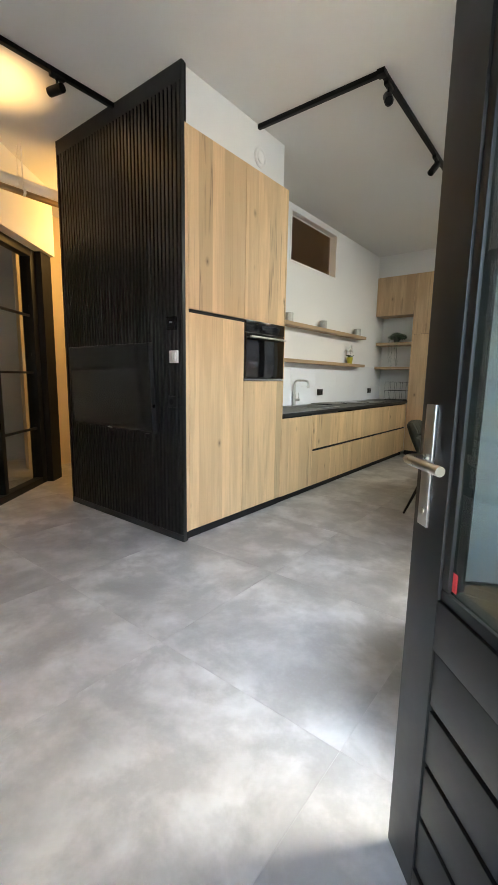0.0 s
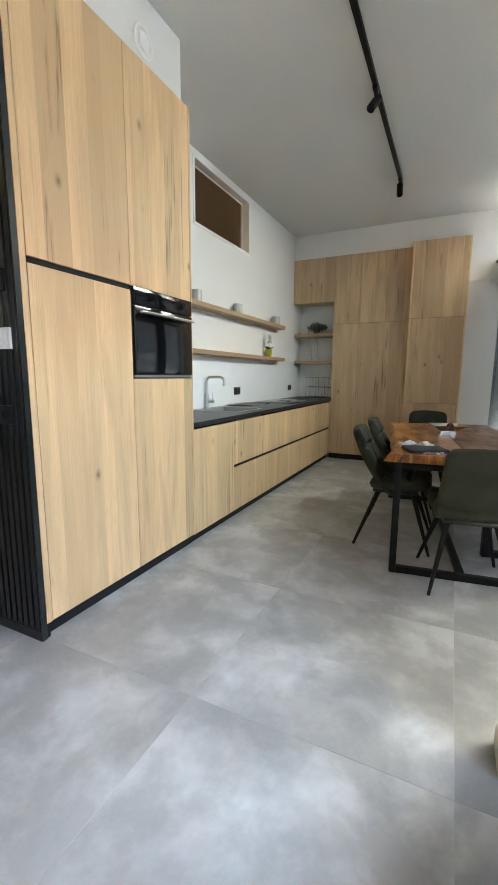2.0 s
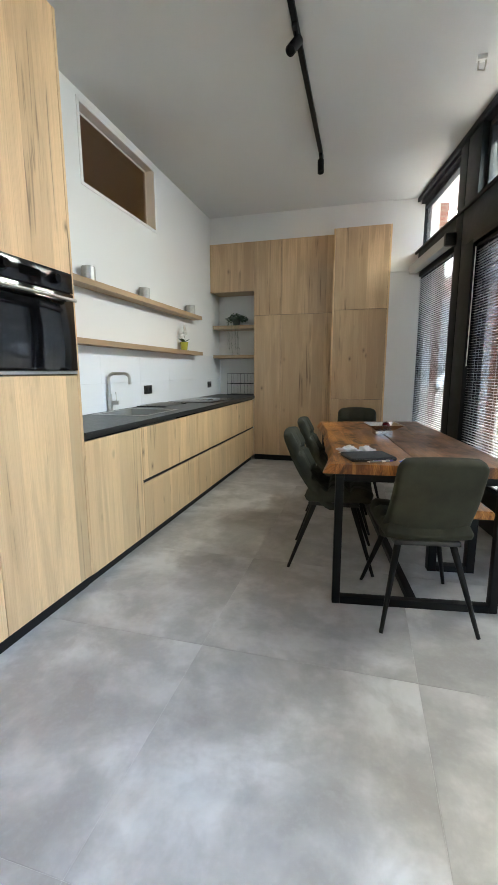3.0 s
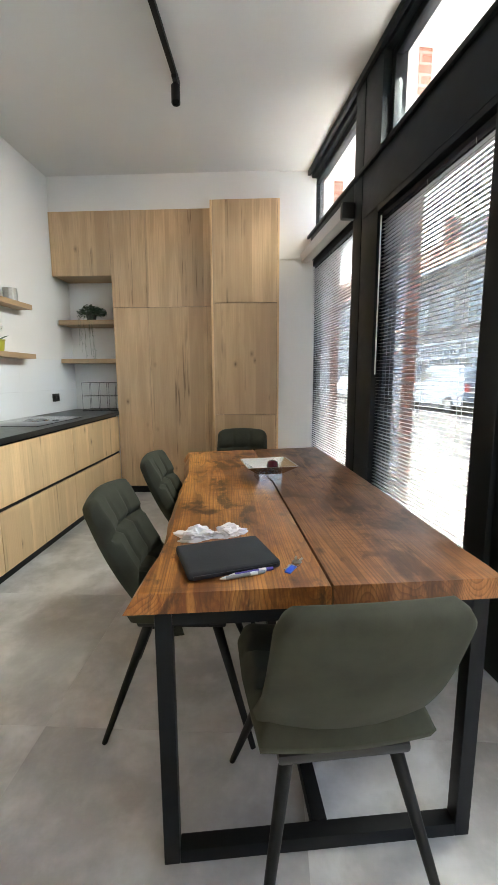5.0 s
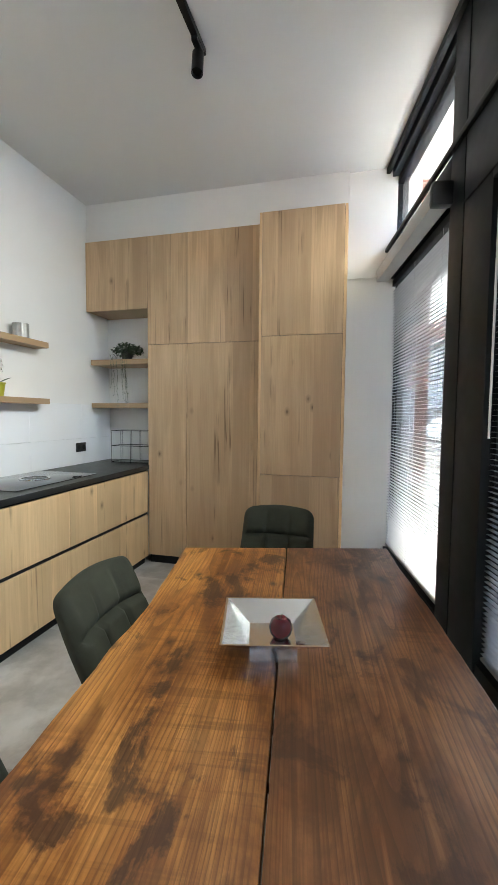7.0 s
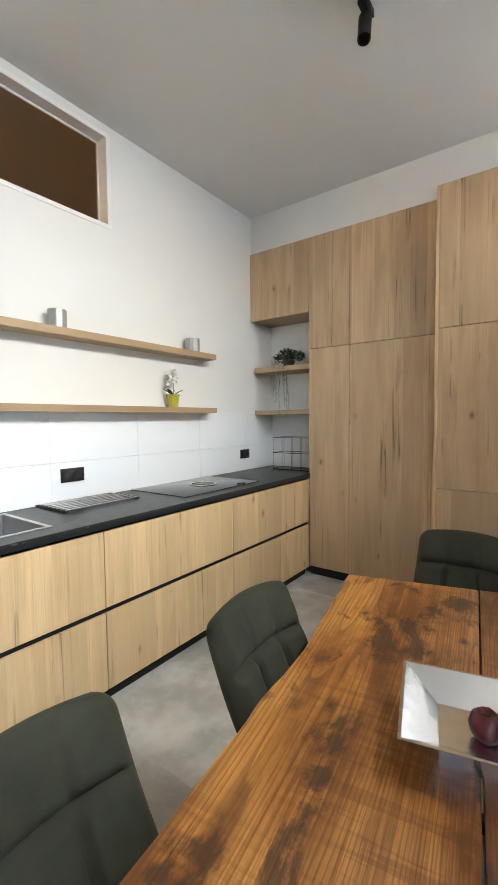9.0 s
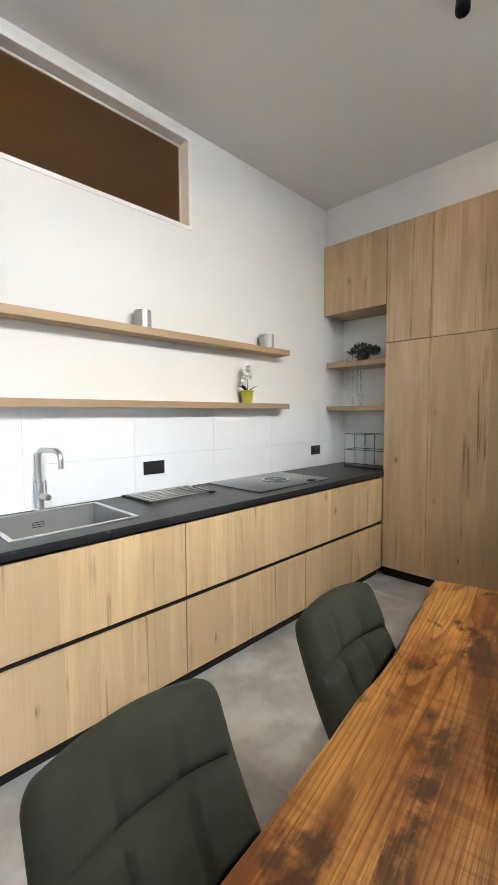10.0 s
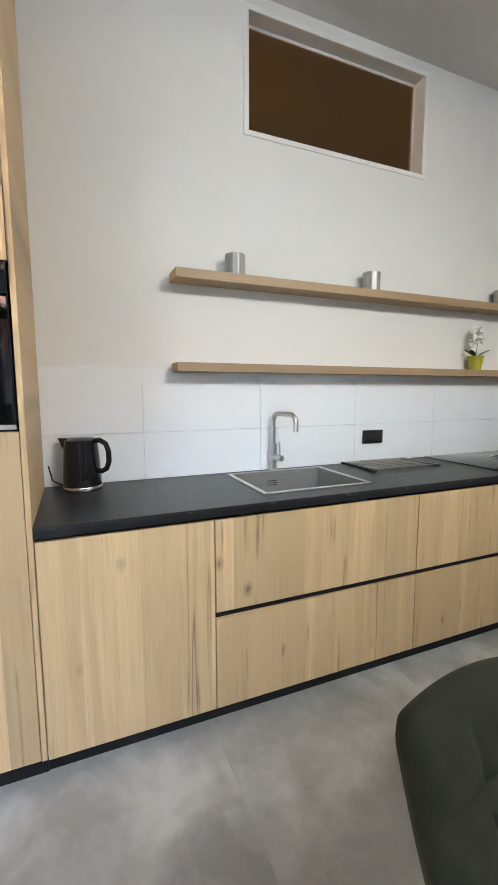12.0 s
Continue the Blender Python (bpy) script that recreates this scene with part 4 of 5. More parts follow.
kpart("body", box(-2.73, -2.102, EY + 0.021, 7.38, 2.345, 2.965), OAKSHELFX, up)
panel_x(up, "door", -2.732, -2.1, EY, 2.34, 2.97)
for z0, z1 in ((1.852, 1.900), (1.446, 1.489)):
    solid("niche_shelf", box(-2.72, -2.101, 7.06, 7.378, z0, z1, bev=0.0015, seg=1), OAKSHELFX, "short oak shelf in the corner niche", "shelf", "niche shelves")

# air valve on the wall above the tall unit
vv = thing("air_valve", "round white ventilation valve on the wall", "vent", (-2.128, 2.845, 3.078, 0, 90, 0))
bm = bmesh.new()
lathe(bm, [(0.05, 0), (0.082, 0), (0.082, 0.006), (0.07, 0.013), (0.058, 0.008), (0.056, 0)], 36)
part("ring", bm, TRIMW, vv)
bm = bmesh.new()
lathe(bm, [(0, 0.002), (0.058, 0.002), (0.058, 0)], 32)
part("duct", bm, TRIMW, vv)
bm = bmesh.new()
lathe(bm, [(0, 0.022), (0.03, 0.02), (0.046, 0.012), (0.046, 0.006), (0, 0.006)], 32)
part("disc", bm, TRIMW, vv)
solid("screw", lathe(bmesh.new(), [(0, 0.004), (0.004, 0.004), (0.004, 0)], 10), BLACK, "small dark fixing dot in the shelf end", "screw", at=(-2.6 - 0.03, 6.350, 1.481, -90, 0, 0))

# ---- slatted feature wall ----
sw = thing("slat_panel", "black vertical slat panel over the whole wall block", "wall panel", (-2.9, 1.96, 0))
kpart("backing", box(-3.715, FX - 0.006, 1.955, 1.985, 0.0, CEIL), BLACK, sw)
kpart("top_rail", box(-3.715, FX - 0.004, 1.938, 1.955, CEIL - 0.115, CEIL), SLATB, sw)
kpart("bottom_rail", box(-3.715, FX - 0.004, 1.934, 1.955, 0.0, 0.05), SLATB, sw)
kpart("edge_strip", box(FX - 0.006, FX, 1.936, 1.964, 0.0, CEIL), SLATB, sw)
kpart("edge_strip", box(-3.735, -3.715, 1.936, 2.0, 0.0, CEIL), SLATB, sw)
me = as_mesh("slat", box(-0.0135, 0.0135, -0.02, 0, 0.05, CEIL - 0.115, bev=0.002, seg=1), 40)
me.materials.append(SLATB)
nsl = 38
for i in range(nsl):
    ob = new("slat", me)
    ob.parent = sw
    ob.location = (-3.695 + (i + 0.5) * (1.585 / nsl) + 2.9, 1.956 - 1.96 + 0.0, 0)

tv = thing("television", "flat black television on a swivel wall arm", "television", pose(-2.906, 1.835, 1.168, 2.6, 0, 0))
part("bezel", box(-0.565, 0.565, 0.0, 0.035, -0.34, 0.34, bev=0.006), BLKPLAST, tv)
part("screen", box(-0.556, 0.556, -0.003, 0.0, -0.322, 0.333), SCREEN, tv)
part("logo_bar", box(-0.03, 0.03, -0.005, 0.0, -0.335, -0.328), INOX, tv)
part("wall_bracket", box(-0.15, 0.15, 0.035, 0.098, -0.15, 0.15, bev=0.004), BLKPLAST, tv)
part("foot", box(-0.04, 0.0, 0.0, 0.03, -0.37, -0.345, bev=0.004), BLKPLAST, tv)
part("foot", box(0.46, 0.50, 0.0, 0.03, -0.38, -0.345, bev=0.004), BLKPLAST, tv)

t1 = thing("thermostat", "black room thermostat on the slat panel", "thermostat", (-2.205, 1.936, 1.648))
part("case", box(-0.047, 0.047, -0.022, 0, -0.047, 0.047, bev=0.006), BLKGLOSS, t1)
part("digit_bar", box(-0.012, 0.018, -0.0235, -0.022, 0.0, 0.012), plain("pale_display", (0.5, 0.55, 0.6), 0.3), t1)
t2 = thing("light_switch", "white double light switch on the slat panel", "switch", (-2.19, 1.936, 1.41))
part("frame", box(-0.045, 0.045, -0.012, 0, -0.045, 0.045, bev=0.003), TRIMW, t2)
for x in (-0.015, 0.015):
    part("rocker", box(x - 0.0135, x + 0.0135, -0.018, -0.012, -0.028, 0.028, bev=0.002), TRIMW, t2)
t3 = thing("wall_socket", "black wall socket on the slat panel", "socket", (-2.214, 1.936, 1.079))
part("plate", box(-0.042, 0.042, -0.012, 0, -0.042, 0.042, bev=0.003), BLKPLAST, t3)
bm = bmesh.new()
rod(bm, (0, -0.012, 0), (0, -0.015, 0), 0.021, seg=24)
part("insert", bm, RUBBER, t3)

# ---- dining furniture ----
TAB = pose(-0.423, 4.428, 0, 0, 0, 7.6)
table = thing("dining_table", "live-edge dining table of two stained planks on black steel frames", "table", TAB)


def slab(x0, x1, y0, y1, z0, z1, left, right, seed, n=56, skew=0.0):
    """A plank whose long sides follow the functions left and right, with waney lower edges."""
    bm = bmesh.new()
    rings = []
    for i in range(n + 1):
        y = y0 + (y1 - y0) * i / n
        a, b = x0 + left(y), x1 + right(y)
        wob = 0.004 * noise.noise((y * 5, seed, 0))
        pts = [(a + 0.014 * abs(left(y)) / 0.03 * 0.3, z1), (a, z1 - 0.006), (a - (0.012 if left(y) else 0), (z0 + z1) / 2), (a + wob, z0), (b + wob, z0), (b + (0.01 if right(y) else 0), (z0 + z1) / 2), (b, z1 - 0.005), (b - 0.006, z1)]
        if left(y):
            pts[2], pts[3] = (a - 0.014, (z0 + z1) / 2), (a - 0.028 + wob, z0 + 0.004)
        rings.append([bm.verts.new((x, y, z)) for x, z in pts])
    for p, q in zip(rings, rings[1:]):
        for j in range(8):
            bm.faces.new((p[j], p[(j + 1) % 8], q[(j + 1) % 8], q[j]))
    bm.faces.new(rings[0][::-1])
    bm.faces.new(rings[-1])
    for v in bm.verts:
        if v.co.y > 0:
            v.co.y += skew * v.co.x * (v.co.y / y1) ** 2
    return bm


def waney(seed, amp, bow):
    return lambda y: bow(y) + amp * noise.noise((y * 2.7, seed, 0.5)) + 0.35 * amp * noise.noise((y * 9, seed, 2.5))


part("plank", slab(-0.425, -0.001, -0.962, 0.962, 0.730, 0.785, waney(3.1, 0.018, lambda y: -0.036 * (y / 0.962) ** 2), lambda y: 0, 1, skew=0.13), SLABW, table)
part("plank", slab(0.004, 0.458, -0.962, 0.962, 0.730, 0.785, lambda y: 0, waney(7.7, 0.014, lambda y: -0.008 * y * y), 2, skew=0.13), SLABD, table)
for y in (-0.925, 0.84):
    for x in (-0.410, 0.399):
        part("leg", box(x - 0.021, x + 0.021, y - 0.022, y + 0.022, 0.0, 0.726, bev=0.003), STEELB, table)
    part("foot_bar", box(-0.389, 0.378, y - 0.022, y + 0.022, 0.0, 0.042, bev=0.003), STEELB, table)
    part("top_bar", box(-0.389, 0.378, y - 0.022, y + 0.022, 0.69, 0.728, bev=0.003), STEELB, table)
part("stretcher", box(-0.022, 0.022, -0.903, 0.818, 0.0, 0.042, bev=0.003), STEELB, table)

bench = thing("bench", "wooden plank bench on black steel frames at the window", "bench", TAB @ pose(0.335, 0.03, 0))
part("seat", slab(-0.135, 0.135, -0.72, 0.76, 0.425, 0.475, waney(5.5, 0.008, lambda y: 0), waney(6.5, 0.008, lambda y: 0), 4), SLABW, bench)
for y in (-0.49, 0.5):
    for x in (-0.115, 0.115):
        part("leg", box(x - 0.025, x + 0.025, y - 0.03, y + 0.03, 0, 0.422, bev=0.003), STEELB, bench)
    part("foot_bar", box(-0.09, 0.09, y - 0.03, y + 0.03, 0, 0.04, bev=0.003), STEELB, bench)
    part("top_bar", box(-0.09, 0.09, y - 0.03, y + 0.03, 0.385, 0.423, bev=0.003), STEELB, bench)


def cushion(centre, side, tuft, thick, nu=44, nv=46):
    """An upholstered shell: centre(u, v) is its inner face, tuft its stitched relief."""
    bm = bmesh.new()
    V = [1 - (1 - j / nv) ** 1.5 for j in range(nv + 1)]
    P = [[Vector(centre(-1 + 2 * i / nu, V[j])) for i in range(nu + 1)] for j in range(nv + 1)]
    N = []
    for j in range(nv + 1):
        row = []
        for i in range(nu + 1):
            du = P[j][min(nu, i + 1)] - P[j][max(0, i - 1)]
            dv = P[min(nv, j + 1)][nu // 2] - P[max(0, j - 1)][nu // 2]
            row.append(du.cross(dv).normalized() * side)
        N.append(row)
    A, B = [], []
    for j in range(nv + 1):
        ra, rb = [], []
        for i in range(nu + 1):
            u, v = -1 + 2 * i / nu, V[j]
            edge = min(1.0, min(1 - abs(u), min(v, (1 - v) * 1.6) * 1.3) / 0.12)
            calm = min(1.0, max(0.0, (1 - v) / 0.16 - 0.25)) * min(1.0, (1 - abs(u)) / 0.12)
            puff = math.sqrt(max(0.0, 1 - (1 - edge) ** 2))
            ra.append(bm.verts.new(P[j][i] + N[j][i] * (tuft(u, v) * edge * calm + thick * 0.5 * puff)))
            rb.append(bm.verts.new(P[j][i] - N[j][i] * (thick * 0.5 * puff + 0.002)))
        A.append(ra)
        B.append(rb)
    for j in range(nv):
        for i in range(nu):
            bm.faces.new((A[j][i], A[j][i + 1], A[j + 1][i + 1], A[j + 1][i]))
            bm.faces.new((B[j][i + 1], B[j][i], B[j + 1][i], B[j + 1][i + 1]))
    for i in range(nu):
        bm.faces.new((A[0][i + 1], A[0][i], B[0][i], B[0][i + 1]))
        bm.faces.new((A[nv][i], A[nv][i + 1], B[nv][i + 1], B[nv][i]))
    for j in range(nv):
        bm.faces.new((A[j][0], A[j + 1][0], B[j + 1][0], B[j][0]))
        bm.faces.new((A[j + 1][nu], A[j][nu], B[j][nu], B[j + 1][nu]))
    return bm


def rounded(w, r, d):
    """Half width at distance d from the end of a shape with corner radius r."""
    return w if d >= r else w - r + math.sqrt(max(0.0, r * r - (r - d) ** 2))


def back_at(u, v):
    h = 0.488 * v
    w = rounded(rounded(0.205 - 0.012 * v + 0.02 * max(0.0, 1 - 3 * v), 0.055, 0.488 * (1 - v)), 0.12, 0.03 + h)
    x = u * w
    bend = 0.13 * (1 - v) ** 3
    y = -0.150 - 0.16 * v + bend + 0.045 * u * u * (1 - 0.5 * v)
    return (x, y, 0.395 + h * (1 - 0.02 * u * u * v))


def seat_at(u, v):
    w = rounded(0.225, 0.08, 0.42 * (1 - v)) if v > 0.5 else 0.205 + 0.04 * v
    return (u * w, -0.17 + 0.42 * v, 0.465 + 0.02 * v - 0.025 * max(0, v - 0.85) / 0.15 + 0.018 * u * u)


def tufts(us, vs, du, dv):
    """Pillows between stitched lines at us and vs."""
    def f(u, v):
        a = min(abs(u - k) for k in us)
        b = min(abs(v - k) for k in vs)
        fade = min(1.0, max(0.0, (v - vs[-1]) / 0.1))
        return 0.030 * (1 - (0.7 - 0.35 * fade) * math.exp(-(a / du) ** 2)) * (1 - math.exp(-(b / dv) ** 2)) - 0.015
    return f


def make_chair(m):
    c = thing("dining_chair", "dark olive velvet dining chair with stitched squares and black tapered legs", "chair", m, "chairs round the table")
    part("backrest", cushion(back_at, -1, tufts((-0.34, 0.34), (0.05, 0.37, 0.69), 0.045, 0.024), 0.055), VELVET, c, smooth=60)
    part("seat", cushion(seat_at, 1, tufts((-0.34, 0.34), (0.33, 0.66), 0.08, 0.04), 0.075), VELVET, c, smooth=60)
    part("seat_plate", box(-0.16, 0.16, -0.15, 0.17, 0.405, 0.432, bev=0.01), BLKPLAST, c)
    for sx in (-1, 1):
        for sy in (-1, 1):
            bm = bmesh.new()
            rod(bm, (sx * 0.13, sy * 0.12 + 0.01, 0.415), (sx * (0.226 if sy < 0 else 0.24), sy * 0.265, 0.0), 0.018, 0.0095, seg=14)
            part("leg", bm, STEELB, c)
    return c


c1 = make_chair(pose(-0.293, 3.521, 0, 0, 0, 9))
copy_thing(c1, pose(-0.775, 4.03, 0, 0, 0, -88))
copy_thing(c1, pose(-0.79, 4.715, 0, 0, 0, -88))
copy_thing(c1, pose(-0.656, 5.52, 0, 0, 0, 181))

# ---- things on the table ----
lap = thing("laptop_sleeve", "closed dark fabric laptop sleeve with rounded corners", "laptop sleeve", pose(-0.568, 3.607, 0.786, 0, 0, 22))
part("sleeve", box(-0.124, 0.124, -0.096, 0.096, 0.0, 0.022, bev=0.011, seg=3), FABRICB, lap)
part("zip", box(-0.112, 0.112, -0.0975, -0.095, 0.010, 0.014), BLKPLAST, lap)
for dx, col, lab in ((-0.0035, (0.25, 0.26, 0.27), "grey ballpoint pen beside the laptop sleeve"), (0.0235, (0.08, 0.05, 0.35), "white and violet pen beside the laptop sleeve")):
    pn = thing("pen", lab, "pen", pose(-0.505, 3.517, 0.786, 0, 0, 22.4) @ pose(dx, 0.006 if dx > 0 else -0.004, 0.005))
    bm = bmesh.new()
    rod(bm, (-0.055, 0, 0), (0.05, 0, 0), 0.0048, seg=10)
    part("barrel", bm, plain("pen_barrel", col, 0.35), pn)
    bm = bmesh.new()
    rod(bm, (-0.07, 0, 0), (-0.055, 0, 0), 0.0015, 0.0048, seg=10)
    part("tip", bm, TRIMW, pn)
    bm = bmesh.new()
    rod(bm, (0.01, 0, 0), (0.03, 0, 0), 0.0052, seg=10)
    part("band", bm, TRIMW, pn, "white label band")

TISSUE = plain("crumpled_plastic", (0.82, 0.80, 0.79), 0.35, var=0.05, scale=20)


def crumple(seed, rx, ry, rz):
    bm = bmesh.new()
    bmesh.ops.create_icosphere(bm, subdivisions=4, radius=1)
    for v in bm.verts:
        d = 1 + 0.55 * noise.noise(v.co * 1.6 + Vector((seed, 0, 0))) + 0.3 * noise.noise(v.co * 4 + Vector((0, seed, 0)))
        v.co = Vector((v.co.x * rx, v.co.y * ry, max(-0.3, v.co.z) * rz)) * d
        v.co.z = max(0.0, v.co.z + rz * 0.3)
    return bm


solid("crumpled_wrapper", crumple(3.3, 0.055, 0.030, 0.026), TISSUE, "crumpled white plastic wrapper on the table", "wrapper", at=(-0.68, 3.758, 0.786, 0, 0, 15), smooth=18)
solid("crumpled_wrapper", crumple(8.1, 0.05, 0.026, 0.024), TISSUE, "crumpled white paper tissue on the table", "wrapper", at=(-0.58, 3.792, 0.786, 0, 0, 25), smooth=18)

keys = thing("key_ring", "bunch of keys with a blue plastic tag", "keys", pose(-0.379, 3.577, 0.786))
bm = bmesh.new()
tube(bm, [(0.011 * math.cos(t), 0.011 * math.sin(t), 0.003) for t in [k * math.pi / 8 for k in range(16)]], 0.0011, 6, True)
part("ring", bm, CHROME, keys)
tag = box(0.010, 0.054, -0.009, 0.009, 0.001, 0.006, bev=0.003)
tag.transform(pose(0, 0, 0, 0, 0, 244))
part("tag", tag, plain("blue_tag_plastic", (0.015, 0.10, 0.62), 0.3), keys, "bright blue tag")
for a, l in ((62, 0.046), (84, 0.052), (226, 0.044)):
    bm = bmesh.new()
    lathe(bm, [(0, 0.0025), (0.010, 0.0025), (0.010, 0), (0, 0)], 16, (0.017, 0, 0.003))
    cuboid(bm, 0.025, l, -0.003, 0.003, 0.003, 0.0052)
    cuboid(bm, l - 0.014, l - 0.010, 0.003, 0.0055, 0.003, 0.0052)
    bm.transform(pose(0, 0, 0, 0, 0, a))
    part("key", bm, NICKEL, keys)

bowl = thing("square_bowl", "square hammered silver bowl on a pedestal foot", "bowl", pose(-0.456, 4.556, 0.786, 0, 0, 13.5))


def frustum(bm, w0, d0, z0, w1, d1, z1, t):
    lo = [(-w0, -d0), (w0, -d0), (w0, d0), (-w0, d0)]
    hi = [(-w1, -d1), (w1, -d1), (w1, d1), (-w1, d1)]
    o0 = [bm.verts.new((x, y, z0)) for x, y in lo]
    o1 = [bm.verts.new((x, y, z1)) for x, y in hi]
    i1 = [bm.verts.new((x * (1 - t / w1), y * (1 - t / d1), z1)) for x, y in hi]
    i0 = [bm.verts.new((x * 0.96, y * 0.96, z0 + 0.006)) for x, y in lo]
    bm.faces.new(o0[::-1])
    bm.faces.new(i0)
    for k in range(4):
        n = (k + 1) % 4
        bm.faces.new((o0[k], o0[n], o1[n], o1[k]))
        bm.faces.new((o1[k], o1[n], i1[n], i1[k]))
        bm.faces.new((i1[k], i1[n], i0[n], i0[k]))
    return bm


part("dish", frustum(bmesh.new(), 0.06, 0.06, 0.034, 0.125, 0.125, 0.08, 0.006), SILVERB, bowl, smooth=20)
part("foot", frustum(bmesh.new(), 0.058, 0.058, 0.0, 0.058, 0.058, 0.036, 0.004), SILVERB, bowl, smooth=20)
ap = thing("apple", "shiny dark red decorative apple in the bowl", "apple", (-0.432, 4.546, 0.826))
bm = bmesh.new()
lathe(bm, [(0, 0.006), (0.010, 0.001), (0.018, 0.002), (0.027, 0.014), (0.030, 0.028), (0.025, 0.044), (0.015, 0.052), (0.006, 0.050), (0, 0.045)], 28)
part("flesh", bm, plain("red_apple_lacquer", (0.075, 0.006, 0.009), 0.08, var=0.3, scale=25), ap)
bm = bmesh.new()
tube(bm, [(0, 0, 0.045), (0.001, 0, 0.055), (0.004, 0, 0.062)], 0.0014, 6)
part("stalk", bm, plain("dark_stalk", (0.05, 0.03, 0.015), 0.7), ap)

# ---- shelf decoration ----
for y, r in ((4.18, 0.05), (5.03, 0.05), (6.14, 0.055)):
    g = thing("tealight_holder", "ribbed silvery glass tealight holder on the shelf", "candle holder", (-2.665, y, 1.939), "tealight holders on the shelf")
    bm = bmesh.new()
    seg, H = 40, 0.105
    rings = []
    for rr, z in ((0.92, 0), (1.0, 0.004), (1.0, H), (0.93, H), (0.93, 0.01)):
        rings.append([bm.verts.new((r * rr * (1 + 0.035 * math.cos(t * 10)) * math.cos(t), r * rr * (1 + 0.035 * math.cos(t * 10)) * math.sin(t), z)) for t in [2 * math.pi * k / seg for k in range(seg)]])
    bm.faces.new(rings[0][::-1])
    bm.faces.new(rings[-1])
    for a, b in zip(rings, rings[1:]):
        for k in range(seg):
            bm.faces.new((a[k], a[(k + 1) % seg], b[(k + 1) % seg], b[k]))
    part("cup", bm, plain("silvered_glass", (0.40, 0.395, 0.375), 0.42, 0.45, var=0.25, scale=40), g)
    bm = bmesh.new()
    lathe(bm, [(0, 0.02), (r * 0.8, 0.02), (r * 0.8, 0.0), (0, 0)], 24, (0, 0, 0.011))
    part("candle", bm, plain("candle_wax", (0.75, 0.72, 0.65), 0.6), g)

LEAF = plain("dark_leaf", (0.035, 0.07, 0.03), 0.4, var=0.3, scale=30)
LEAF2 = plain("grey_green_leaf", (0.09, 0.13, 0.075), 0.55, var=0.35, scale=40)


def blade(bm, base, tip, width, sag=0.0):
    """A folded leaf from base to tip."""
    base, tip = Vector(base), Vector(tip)
    d = tip - base
    side = d.cross(Vector((0, 0, 1)))
    side = (side.normalized() if side.length > 1e-5 else Vector((1, 0, 0))) * width
    rows = []
    for k, w in ((0, 0.15), (0.3, 0.85), (0.6, 1.0), (0.85, 0.6), (1.0, 0.05)):
        c = base + d * k - Vector((0, 0, sag * k * k))
        rows.append([bm.verts.new(c - side * w + Vector((0, 0, width * 0.25 * w))), bm.verts.new(c), bm.verts.new(c + side * w + Vector((0, 0, width * 0.25 * w)))])
    for a, b in zip(rows, rows[1:]):
        bm.faces.new((a[0], a[1], b[1], b[0]))
        bm.faces.new((a[1], a[2], b[2], b[1]))
    return bm


orchid = thing("orchid", "small white orchid in a yellow-green pot", "plant", (-2.665, 5.92, 1.503))
bm = bmesh.new()
lathe(bm, [(0, 0), (0.036, 0), (0.048, 0.085), (0.052, 0.087), (0.052, 0.095), (0.046, 0.095), (0.044, 0.08), (0, 0.08)], 28)
part("pot", bm, plain("yellow_green_pot", (0.38, 0.36, 0.035), 0.4, var=0.05), orchid, "yellow-green pot")
for a, l in ((20, 0.1), (160, 0.105), (250, 0.08), (300, 0.07)):
    bm = blade(bmesh.new(), (0, 0, 0.085), (l * 0.6 * math.cos(radians(a)) * 0.6, l * math.sin(radians(a + 70)) * 0.9, 0.085 + 0.05), 0.024)
    part("leaf", bm, LEAF, orchid, smooth=80)
bm = bmesh.new()
tube(bm, [(0, 0, 0.08), (0.004, 0.003, 0.16), (0.002, -0.004, 0.23), (0.008, -0.014, 0.27)], 0.0022, 6)
part("stem", bm, LEAF2, orchid)
PETAL = plain("white_petal", (0.82, 0.80, 0.76), 0.5, var=0.04)
rng = random.Random(4)
for i in range(7):
    bm = bmesh.new()
    c = Vector((0.006 + rng.uniform(-0.018, 0.022), -0.01 + rng.uniform(-0.035, 0.03), 0.18 + i * 0.016))
    for kk in range(5):
        t = 2 * math.pi * kk / 5 + rng.random()
        blade(bm, c, c + Vector((0.01, 0.034 * math.cos(t), 0.032 * math.sin(t))), 0.016)
    part("flower", bm, PETAL, orchid, smooth=80)

plant = thing("trailing_plant", "trailing green artificial plant in a dark pot on the niche shelf", "plant", (-2.40, 7.17, 1.901))
bm = bmesh.new()
lathe(bm, [(0, 0), (0.045, 0), (0.06, 0.09), (0.055, 0.09), (0.05, 0.08), (0, 0.08)], 24)
part("pot", bm, plain("dark_pot", (0.02, 0.022, 0.02), 0.4), plant)
bm = bmesh.new()
for i in range(520):
    a, b = rng.uniform(0, 2 * math.pi), rng.random()
    r = 0.115 * math.sqrt(rng.random())
    p = Vector((r * math.cos(a) * 1.35 + 0.01, r * math.sin(a) * 0.8 - 0.01, 0.055 + 0.115 * b * (1 - (r / 0.15) ** 2)))
    blade(bm, p, p + Vector((rng.uniform(-1, 1), rng.uniform(-1, 1), rng.uniform(-0.4, 0.7))).normalized() * rng.uniform(0.02, 0.036), 0.010, 0.004)
part("foliage", bm, LEAF, plant, smooth=80)
